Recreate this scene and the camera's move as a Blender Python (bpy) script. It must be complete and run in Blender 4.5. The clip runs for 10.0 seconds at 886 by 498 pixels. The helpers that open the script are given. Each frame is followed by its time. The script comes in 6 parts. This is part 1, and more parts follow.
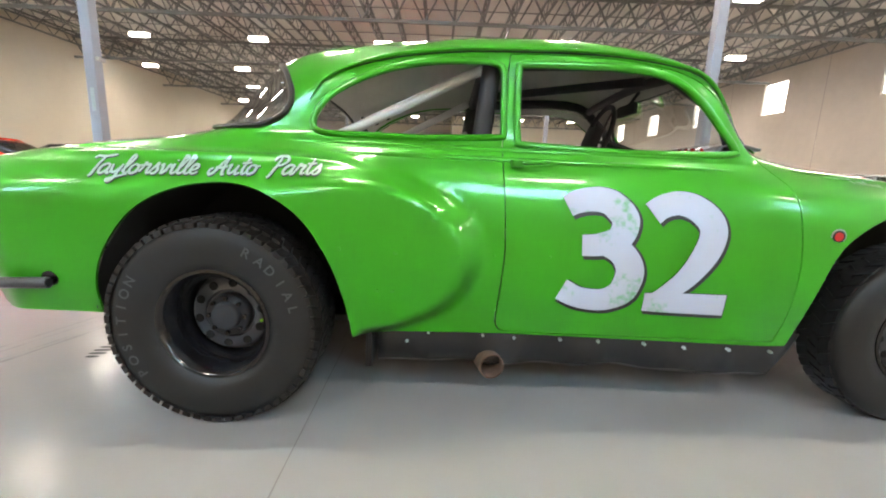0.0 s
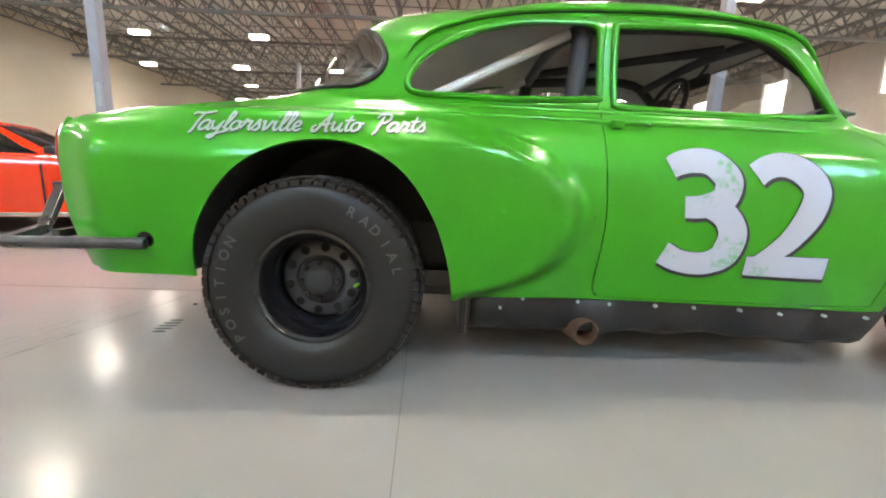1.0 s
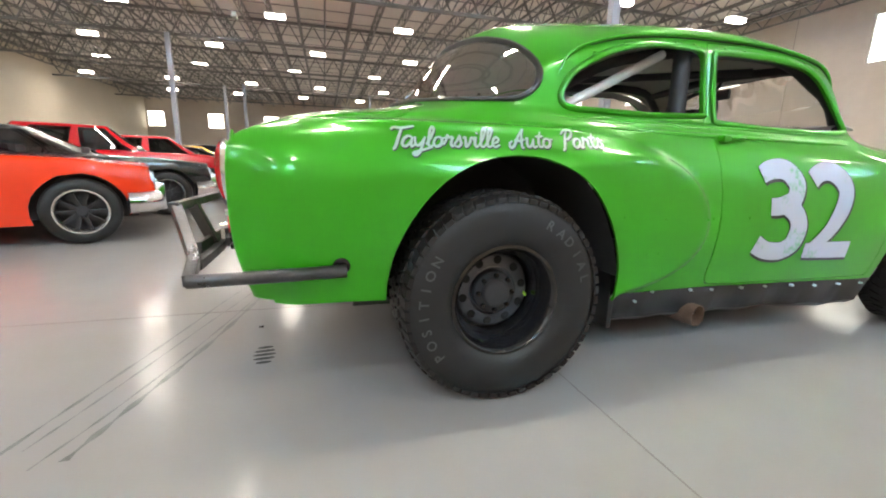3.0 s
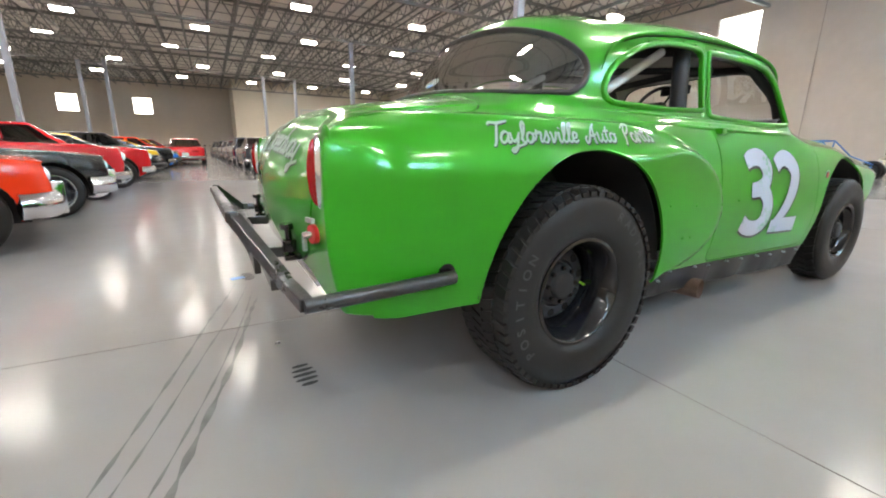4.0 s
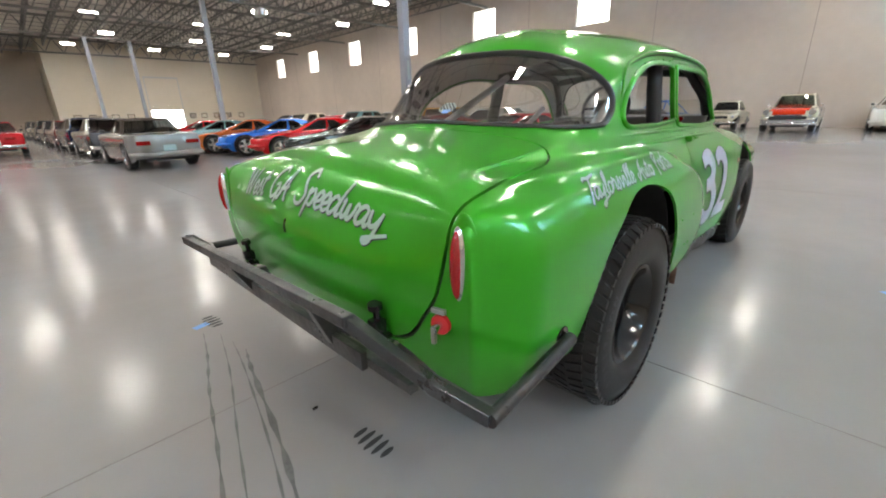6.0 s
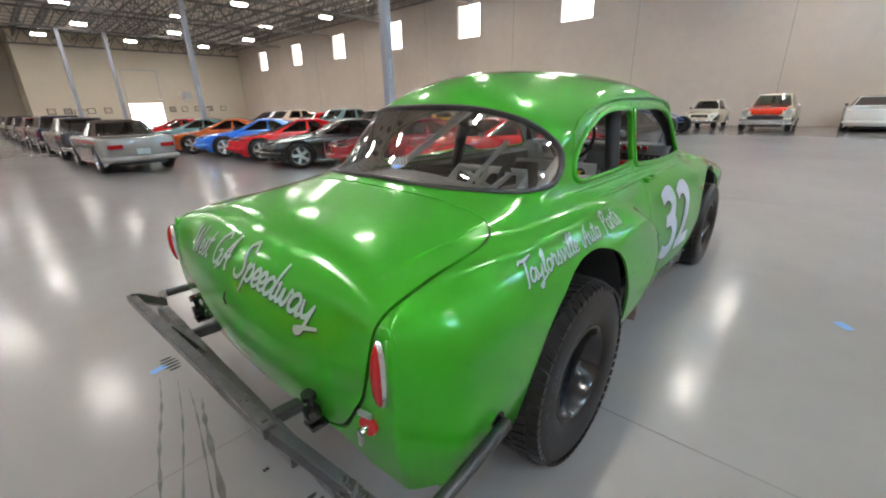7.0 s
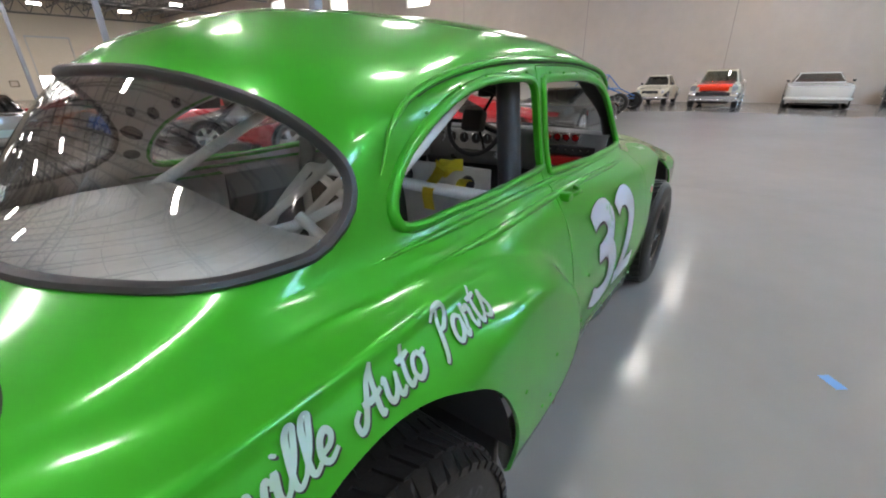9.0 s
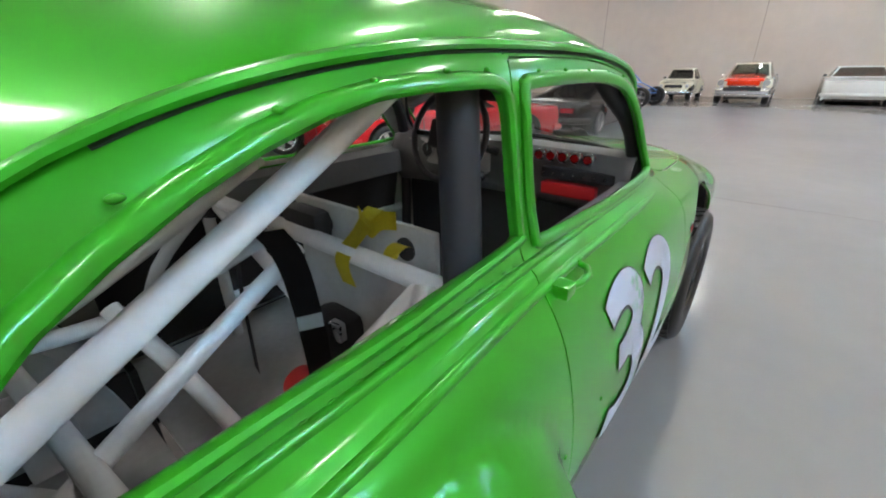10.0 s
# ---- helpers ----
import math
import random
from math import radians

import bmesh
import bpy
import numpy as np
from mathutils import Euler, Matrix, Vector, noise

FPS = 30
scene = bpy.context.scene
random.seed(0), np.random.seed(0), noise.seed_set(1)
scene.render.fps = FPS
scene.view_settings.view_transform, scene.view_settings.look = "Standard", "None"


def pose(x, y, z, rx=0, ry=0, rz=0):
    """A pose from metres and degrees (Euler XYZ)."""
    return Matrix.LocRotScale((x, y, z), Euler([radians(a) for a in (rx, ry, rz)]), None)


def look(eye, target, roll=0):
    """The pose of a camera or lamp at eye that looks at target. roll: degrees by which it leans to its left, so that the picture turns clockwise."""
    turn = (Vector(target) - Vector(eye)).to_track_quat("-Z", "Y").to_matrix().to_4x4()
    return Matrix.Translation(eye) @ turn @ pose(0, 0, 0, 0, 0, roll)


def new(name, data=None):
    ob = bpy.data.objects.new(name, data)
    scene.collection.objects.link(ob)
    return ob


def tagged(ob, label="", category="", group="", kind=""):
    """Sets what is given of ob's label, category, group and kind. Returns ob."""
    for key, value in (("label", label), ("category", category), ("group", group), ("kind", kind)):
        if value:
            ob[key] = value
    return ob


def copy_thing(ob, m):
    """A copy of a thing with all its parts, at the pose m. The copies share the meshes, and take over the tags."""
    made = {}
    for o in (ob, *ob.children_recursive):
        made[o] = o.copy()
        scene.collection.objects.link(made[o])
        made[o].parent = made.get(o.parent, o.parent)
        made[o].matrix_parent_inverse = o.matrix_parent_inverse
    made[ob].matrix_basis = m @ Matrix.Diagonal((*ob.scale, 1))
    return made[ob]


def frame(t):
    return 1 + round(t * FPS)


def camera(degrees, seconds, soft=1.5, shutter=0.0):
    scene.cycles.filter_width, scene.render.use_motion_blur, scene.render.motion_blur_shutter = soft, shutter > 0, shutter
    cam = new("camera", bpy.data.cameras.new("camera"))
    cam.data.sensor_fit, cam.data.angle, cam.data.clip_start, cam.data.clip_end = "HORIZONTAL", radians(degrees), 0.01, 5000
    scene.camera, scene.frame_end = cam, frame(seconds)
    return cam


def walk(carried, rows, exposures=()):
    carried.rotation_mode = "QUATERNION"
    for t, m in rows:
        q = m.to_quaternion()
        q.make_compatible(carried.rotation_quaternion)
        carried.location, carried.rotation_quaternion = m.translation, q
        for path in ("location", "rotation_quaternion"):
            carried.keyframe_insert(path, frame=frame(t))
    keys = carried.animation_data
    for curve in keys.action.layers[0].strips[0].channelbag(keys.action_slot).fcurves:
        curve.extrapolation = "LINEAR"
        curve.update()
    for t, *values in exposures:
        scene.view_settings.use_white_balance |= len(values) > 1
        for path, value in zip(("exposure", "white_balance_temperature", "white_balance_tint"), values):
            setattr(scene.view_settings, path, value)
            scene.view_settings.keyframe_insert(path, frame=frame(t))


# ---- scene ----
cam = camera(95.3, 10.0, soft=2.0)
PATH = [
    (0, (0.867, -2.486, 1.028), (0.896, -0.52, 0.664), 2.0),
    (0.5, (0.713, -2.494, 0.859), (0.753, -0.527, 0.499), 2.0),
    (1, (0.456, -2.473, 0.856), (0.504, -0.506, 0.497), 2.0),
    (1.5, (0.205, -2.484, 0.858), (0.29, -0.521, 0.485), 2.0),
    (2, (-0.051, -2.475, 0.888), (0.139, -0.522, 0.505), 2.1),
    (3.5, (-0.964, -2.209, 0.951), (-0.206, -0.413, 0.502), 1.1),
    (4, (-1.233, -2.036, 0.962), (-0.276, -0.345, 0.487), 0.8),
    (4.5, (-1.483, -1.859, 0.973), (-0.354, -0.278, 0.5), -0.2),
    (5, (-1.708, -1.661, 1.028), (-0.444, -0.2, 0.51), -0.6),
    (6.5, (-1.641, -1.503, 1.428), (-0.286, -0.19, 0.765), -1.6),
    (7, (-1.487, -1.563, 1.543), (-0.113, -0.273, 0.872), -1.4),
    (7.5, (-1.219, -1.592, 1.546), (0.178, -0.349, 0.836), -0.9),
    (8, (-0.906, -1.561, 1.532), (0.528, -0.376, 0.8), -0.5),
    (8.5, (-0.615, -1.429, 1.502), (0.843, -0.286, 0.747), -0.6),
    (9, (-0.29, -1.331, 1.503), (1.17, -0.205, 0.728), -1.1),
    (9.5, (0.089, -1.248, 1.521), (1.525, -0.105, 0.726), -1.3),
    (10, (0.426, -1.082, 1.519), (1.835, 0.086, 0.713), -0.8),
]
walk(cam, [(t, look(eye, target, roll)) for t, eye, target, roll in PATH],
     [(0.0, 1.68, 7200, 13), (2.0, 1.63, 7400, 14), (3.5, 1.54, 6900, 13), (5.0, 1.30, 6800, 12), (7.0, 1.06, 6700, 13), (8.5, 0.96, 6550, 16), (9.5, 1.05, 6500, 14), (10.0, 1.25, 6500, 13)])

# ---- world and light ----
world = bpy.data.worlds.new("sky")
scene.world = world
world.use_nodes = True
_bg = world.node_tree.nodes["Background"]
_sky = world.node_tree.nodes.new("ShaderNodeTexSky")
_sky.sky_type, _sky.sun_disc = "NISHITA", False
_sky.sun_elevation, _sky.sun_rotation = radians(42), radians(200)
world.node_tree.links.new(_sky.outputs[0], _bg.inputs[0])
_bg.inputs[1].default_value = 0.15
sun = new("sun", bpy.data.lights.new("sun", "SUN"))
sun.data.energy, sun.data.angle, sun.data.color = 2.5, radians(0.5), (1, 0.95, 0.88)
sun.matrix_world = look((0, 0, 40), (8, -30, 0))
LAMP_GLOW_POWER, LAMP_WATTS = 10.0, 96.0


# ---- materials ----
def mat(name, color, rough=0.5, metal=0.0, coat=0.0, vary=0.0, scale=6.0, bump=0.0, bscale=60.0, color2=None,
        emit=0.0, coat_rough=0.05, trans=0.0, rvar=0.0, spec=0.5, random_value=0.0):
    m = bpy.data.materials.new(name)
    m.use_nodes = True
    nt = m.node_tree
    b = nt.nodes["Principled BSDF"]
    b.inputs["Base Color"].default_value = (*color, 1)
    b.inputs["Roughness"].default_value = rough
    b.inputs["Metallic"].default_value = metal
    b.inputs["Coat Weight"].default_value = coat
    b.inputs["Coat Roughness"].default_value = coat_rough
    b.inputs["Specular IOR Level"].default_value = spec
    b.inputs["Transmission Weight"].default_value = trans
    if emit:
        b.inputs["Emission Color"].default_value = (*color, 1)
        b.inputs["Emission Strength"].default_value = emit
    geo = nt.nodes.new("ShaderNodeTexCoord")
    if vary or color2:
        n1 = nt.nodes.new("ShaderNodeTexNoise")
        n1.inputs["Scale"].default_value, n1.inputs["Detail"].default_value = scale, 3.0
        nt.links.new(geo.outputs["Object"], n1.inputs["Vector"])
        n2 = nt.nodes.new("ShaderNodeTexNoise")
        n2.inputs["Scale"].default_value, n2.inputs["Detail"].default_value = scale * 9, 4.0
        nt.links.new(geo.outputs["Object"], n2.inputs["Vector"])
        add = nt.nodes.new("ShaderNodeMath")
        add.operation = "MULTIPLY_ADD"
        nt.links.new(n2.outputs["Fac"], add.inputs[0])
        add.inputs[1].default_value = 0.4
        nt.links.new(n1.outputs["Fac"], add.inputs[2])
        ramp = nt.nodes.new("ShaderNodeMapRange")
        ramp.inputs["From Min"].default_value, ramp.inputs["From Max"].default_value = 0.35, 1.05
        nt.links.new(add.outputs[0], ramp.inputs["Value"])
        mix = nt.nodes.new("ShaderNodeMix")
        mix.data_type = "RGBA"
        dark = color2 or tuple(c * (1 - vary) for c in color)
        mix.inputs["A"].default_value, mix.inputs["B"].default_value = (*dark, 1), (*color, 1)
        nt.links.new(ramp.outputs[0], mix.inputs["Factor"])
        nt.links.new(mix.outputs["Result"], b.inputs["Base Color"])
        if rvar:
            rr = nt.nodes.new("ShaderNodeMapRange")
            rr.inputs["To Min"].default_value, rr.inputs["To Max"].default_value = rough + rvar, rough - rvar
            nt.links.new(ramp.outputs[0], rr.inputs["Value"])
            nt.links.new(rr.outputs[0], b.inputs["Roughness"])
    if bump:
        n3 = nt.nodes.new("ShaderNodeTexNoise")
        n3.inputs["Scale"].default_value, n3.inputs["Detail"].default_value = bscale, 5.0
        nt.links.new(geo.outputs["Object"], n3.inputs["Vector"])
        bp = nt.nodes.new("ShaderNodeBump")
        bp.inputs["Strength"].default_value, bp.inputs["Distance"].default_value = bump, 0.01
        nt.links.new(n3.outputs["Fac"], bp.inputs["Height"])
        nt.links.new(bp.outputs[0], b.inputs["Normal"])
    return m


GREEN = mat("green_paint", (0.028, 0.298, 0.0115), 0.35, 0.24, 1.0, vary=0.12, scale=1.6, coat_rough=0.11, bump=0.012, bscale=11, spec=0.15)
GREEN.node_tree.nodes["Principled BSDF"].inputs["Coat IOR"].default_value = 1.33
WHITE_PAINT = mat("white_lettering", (0.42, 0.45, 0.53), 0.42, vary=0.16, scale=7, color2=(0.30, 0.43, 0.38))
FIGURE_PAINT = mat("worn_white_figures", (0.42, 0.44, 0.52), 0.42, vary=0.16, scale=5, color2=(0.15, 0.38, 0.20))
for _node in FIGURE_PAINT.node_tree.nodes:
    if _node.type == "MAP_RANGE":
        _node.inputs["From Min"].default_value, _node.inputs["From Max"].default_value = 0.50, 0.63
SILVER_PAINT = mat("silver_lettering", (0.36, 0.41, 0.43), 0.35, 0.2, vary=0.28, scale=22, color2=(0.26, 0.46, 0.30))
BLACK_LINE = mat("black_outline", (0.012, 0.012, 0.014), 0.5)
# Near-black green: the trunk seal, and the shade drawn under the drip rails.
SEAL_AND_SHADE = mat("seal_and_rail_shade", (0.006, 0.02, 0.005), 0.7)
RUBBER = mat("tyre_rubber", (0.0125, 0.012, 0.0115), 0.44, vary=0.35, scale=8, bump=0.12, bscale=160, spec=0.4)
RUBBER_TEXT = mat("raised_tyre_lettering", (0.062, 0.062, 0.065), 0.6)
STEEL_DISC = mat("dark_grey_steel", (0.07, 0.073, 0.082), 0.3, 0.3, 0.4, vary=0.3, scale=12)
STEEL_BLACK = mat("black_steel", (0.008, 0.008, 0.009), 0.18, 0.2, 0.5, vary=0.3, scale=12)
BUMPER_STEEL = mat("dark_raw_steel", (0.10, 0.10, 0.103), 0.34, 0.75, vary=0.5, scale=9, bump=0.15, bscale=50, rvar=0.12)
SHEET_BLACK = mat("black_sheet_metal", (0.022, 0.022, 0.024), 0.35, 0.3, vary=0.4, scale=5, bump=0.1, bscale=9)
PIPE_RUST = mat("rusty_pipe", (0.20, 0.125, 0.09), 0.65, 0.4, vary=0.6, scale=20)
CAGE_WHITE = mat("white_cage_paint", (0.86, 0.86, 0.86), 0.45, vary=0.2, scale=6, bump=0.05)
INNER_GREY = mat("grey_interior_paint", (0.74, 0.74, 0.74), 0.55, vary=0.35, scale=4, bump=0.1)
INNER_DARK = mat("black_interior", (0.024, 0.024, 0.026), 0.75, vary=0.4, scale=6)
HEADLINER = mat("cream_headliner", (0.60, 0.58, 0.54), 0.85, vary=0.2, scale=4)
FOAM = mat("black_foam", (0.019, 0.019, 0.023), 0.55, bump=0.1, bscale=40)
WEBBING = mat("black_webbing", (0.01, 0.01, 0.011), 0.7, bump=0.2, bscale=200)
YELLOW = mat("yellow_webbing", (0.78, 0.62, 0.03), 0.6, vary=0.3, scale=12, bump=0.2, bscale=150)
PALE_ALU = mat("pale_aluminium_sheet", (0.66, 0.65, 0.63), 0.45, 0.3, vary=0.25, scale=9, bump=0.05)
ALU = mat("brushed_aluminium", (0.55, 0.55, 0.55), 0.4, 0.85, vary=0.25, scale=10)
CHROME = mat("chrome", (0.8, 0.8, 0.82), 0.08, 1.0, vary=0.06, scale=5)
RED_LENS = mat("red_lens", (0.30, 0.005, 0.006), 0.15, 0.0, 0.6)
RED_PLASTIC = mat("red_plastic", (0.55, 0.02, 0.02), 0.35)
GLASS = mat("clear_glass", (0.86, 0.9, 0.88), 0.02, trans=1.0)
GLASS.node_tree.nodes["Principled BSDF"].inputs["IOR"].default_value = 1.2
SEAL = mat("black_rubber_seal", (0.012, 0.012, 0.013), 0.45, bump=0.05)
DASH_GREY = mat("grey_dash_paint", (0.19, 0.19, 0.19), 0.45, vary=0.3, scale=5)
DIAL = mat("dial_face", (0.02, 0.02, 0.02), 0.3)
BLUE_STICKER = mat("blue_sticker", (0.18, 0.36, 0.75), 0.5)
LAMP_GLOW = mat("lamp_diffuser", (1.0, 0.962, 0.895), 0.5, emit=LAMP_GLOW_POWER)
LAMP_CASE = mat("lamp_housing", (0.5, 0.5, 0.5), 0.4, 0.5)
COLUMN_STEEL = mat("grey_column_paint", (0.33, 0.35, 0.41), 0.5, vary=0.12, scale=2)
JOIST_STEEL = mat("grey_joist_steel", (0.22, 0.21, 0.20), 0.6, vary=0.3, scale=1)
DECK = mat("ceiling_deck", (0.74, 0.69, 0.63), 0.8, vary=0.15, scale=0.5)
CONCRETE_WALL = mat("beige_concrete_wall", (0.63, 0.54, 0.465), 0.85, vary=0.22, scale=0.22, bump=0.1, bscale=8)
CREAM_WALL = mat("cream_painted_wall", (0.68, 0.60, 0.48), 0.85, vary=0.1, scale=0.3, bump=0.05, bscale=8)
BROWN_WALL = mat("brown_painted_wall", (0.61, 0.51, 0.41), 0.85, vary=0.15, scale=0.3, bump=0.05, bscale=8)
GROOVE = mat("wall_joint", (0.36, 0.30, 0.26), 0.9)
FLOOR = mat("polished_concrete", (0.275, 0.264, 0.257), 0.55, 0.0, 1.0, vary=0.18, scale=0.35, coat_rough=0.162, bump=0.008, bscale=7, rvar=0.03, spec=0.1)
FLOOR.node_tree.nodes["Principled BSDF"].inputs["Coat IOR"].default_value = 1.21
JOINT = mat("saw_cut", (0.17, 0.155, 0.145), 0.7)
SKID = mat("tyre_rubber_mark", (0.05, 0.049, 0.048), 0.45, vary=0.5, scale=12, color2=(0.15, 0.147, 0.144))
TAPE = mat("blue_tape", (0.12, 0.28, 0.62), 0.6)
SKY_GLOW = mat("blue_sky_beyond", (0.42, 0.70, 1.0), 0.5, emit=25.0)
GLOW = mat("bright_sky_beyond", (0.97, 0.99, 1.0), 0.5, emit=3.2)
PIT = mat("drain_dark", (0.03, 0.03, 0.03), 0.8)
# Near-black colour for the shade inside holes that are not cut.
HOLE_SHADE = mat("hole_shade", (0.002, 0.002, 0.002), 0.9)


# ---- geometry helpers ----
def mesh_object(name, bm, material, parent=None, label="", smooth=True):
    me = bpy.data.meshes.new(name)
    bm.to_mesh(me)
    bm.free()
    return mesh_from(name, me, material, parent, label, smooth)


def mesh_from(name, me, material, parent=None, label="", smooth=True, crisp=True):
    me.materials.append(material)
    me.polygons.foreach_set("use_smooth", [smooth] * len(me.polygons))
    if smooth and crisp:
        me.set_sharp_from_angle(angle=radians(42))
    ob = new(name, me)
    ob.parent = parent
    if label:
        ob["label"] = label
    return ob


def part(name, bm, material, parent, label="", smooth=True):
    """Links a bmesh as one part under a thing or a part."""
    return mesh_object(name, bm, material, parent, label, smooth)


def thing(name, label, category, m=None, group="", kind=""):
    ob = new(name)
    ob.empty_display_size = 0.2
    if m is not None:
        ob.matrix_world = m
    return tagged(ob, label, category, group, kind)


def polys(verts, faces):
    me = bpy.data.meshes.new("m")
    me.from_pydata([tuple(v) for v in verts], [], faces)
    me.update()
    return me


def add_box(bm, x0, x1, y0, y1, z0, z1, m=None, bevel=0.0):
    vs = [bm.verts.new((x, y, z)) for x in (x0, x1) for y in (y0, y1) for z in (z0, z1)]
    fs = []
    for f in ((0, 1, 3, 2), (4, 6, 7, 5), (0, 4, 5, 1), (2, 3, 7, 6), (0, 2, 6, 4), (1, 5, 7, 3)):
        fs.append(bm.faces.new([vs[i] for i in f]))
    if bevel:
        es = list({e for f in fs for e in f.edges})
        out = bmesh.ops.bevel(bm, geom=es, offset=bevel, segments=2, affect="EDGES", profile=0.6)
        vs = list({v for f in out["faces"] for v in f.verts} | {v for v in vs if v.is_valid})
    if m is not None:
        bmesh.ops.transform(bm, matrix=m, verts=vs)
    return vs


def box(x0, x1, y0, y1, z0, z1, m=None, bevel=0.0):
    bm = bmesh.new()
    add_box(bm, x0, x1, y0, y1, z0, z1, m, bevel)
    return bm


def add_tube(bm, pts, r, sides=10, closed=False, flat=1.0):
    """A round tube along points; r may be a list."""
    pts = [Vector(p) for p in pts]
    n = len(pts)
    rings = []
    up = None
    for i, p in enumerate(pts):
        a = pts[(i - 1) % n] if closed or i else p
        b = pts[(i + 1) % n] if closed or i < n - 1 else p
        t = (b - a).normalized()
        if up is None:
            up = Vector((0, 0, 1)) if abs(t.z) < 0.9 else Vector((1, 0, 0))
        side = t.cross(up).normalized()
        up = side.cross(t).normalized()
        rr = r[i] if isinstance(r, (list, tuple)) else r
        rings.append([bm.verts.new(p + side * math.cos(2 * math.pi * k / sides) * rr + up * math.sin(2 * math.pi * k / sides) * rr * flat) for k in range(sides)])
    for i in range(n if closed else n - 1):
        a, b = rings[i], rings[(i + 1) % n]
        for k in range(sides):
            bm.faces.new((a[k], a[(k + 1) % sides], b[(k + 1) % sides], b[k]))
    if not closed:
        bm.faces.new(rings[0][::-1])
        bm.faces.new(rings[-1])
    return bm


def tube(pts, r, sides=10, closed=False, flat=1.0):
    return add_tube(bmesh.new(), pts, r, sides, closed, flat)


def bar(a, b, w, h):
    """A square bar from a to b."""
    a, b = Vector(a), Vector(b)
    bm = bmesh.new()
    d = b - a
    q = d.to_track_quat("X", "Z").to_matrix().to_4x4()
    add_box(bm, 0, d.length, -w / 2, w / 2, -h / 2, h / 2, Matrix.Translation(a) @ q, min(w, h) * 0.12)
    return bm


def lathe(profile, n=48, axis="y", closed=True):
    """Turns (radius, along) round an axis."""
    bm = bmesh.new()
    rings = []
    for k in range(n):
        c, s = math.cos(2 * math.pi * k / n), math.sin(2 * math.pi * k / n)
        ring = []
        for r, a in profile:
            p = {"y": (r * c, a, r * s), "z": (r * c, r * s, a), "x": (a, r * c, r * s)}[axis]
            ring.append(bm.verts.new(p))
        rings.append(ring)
    m = len(profile)
    for k in range(n):
        a, b = rings[k], rings[(k + 1) % n]
        for i in range(m if closed else m - 1):
            j = (i + 1) % m
            bm.faces.new((a[i], b[i], b[j], a[j]))
    bmesh.ops.remove_doubles(bm, verts=bm.verts, dist=1e-5)
    bmesh.ops.recalc_face_normals(bm, faces=bm.faces)
    return bm


def smooth_loop(pts, n=6):
    """A closed Catmull-Rom curve through points of the plane."""
    p = np.array(pts, float)
    out = []
    for i in range(len(p)):
        a, b, c, d = p[i - 1], p[i], p[(i + 1) % len(p)], p[(i + 2) % len(p)]
        for k in range(n):
            t = k / n
            out.append(0.5 * (2 * b + (c - a) * t + (2 * a - 5 * b + 4 * c - d) * t * t + (3 * b - a - 3 * c + d) * t ** 3))
    return np.array(out)


def smooth_line(pts, n=6):
    p = np.array(pts, float)
    q = np.vstack([2 * p[0] - p[1], p, 2 * p[-1] - p[-2]])
    out = []
    for i in range(1, len(q) - 2):
        a, b, c, d = q[i - 1], q[i], q[i + 1], q[i + 2]
        for k in range(n):
            t = k / n
            out.append(0.5 * (2 * b + (c - a) * t + (2 * a - 5 * b + 4 * c - d) * t * t + (3 * b - a - 3 * c + d) * t ** 3))
    out.append(p[-1])
    return np.array(out)


def inside(loop, u, v):
    """Signed distance to a closed loop of the plane: negative inside."""
    p = np.stack([u, v], -1)
    best, odd = np.full(u.shape, 1e9), np.zeros(u.shape, bool)
    for a, b in zip(loop, np.roll(loop, -1, 0)):
        ab = b - a
        t = np.clip(((p - a) @ ab) / (ab @ ab + 1e-12), 0, 1)
        best = np.minimum(best, np.hypot(*np.moveaxis(p - a - t[..., None] * ab, -1, 0)))
        cross = ((a[1] > v) != (b[1] > v)) & (u < (b[0] - a[0]) * (v - a[1]) / (b[1] - a[1] + 1e-12) + a[0])
        odd ^= cross
    return np.where(odd, -best, best)


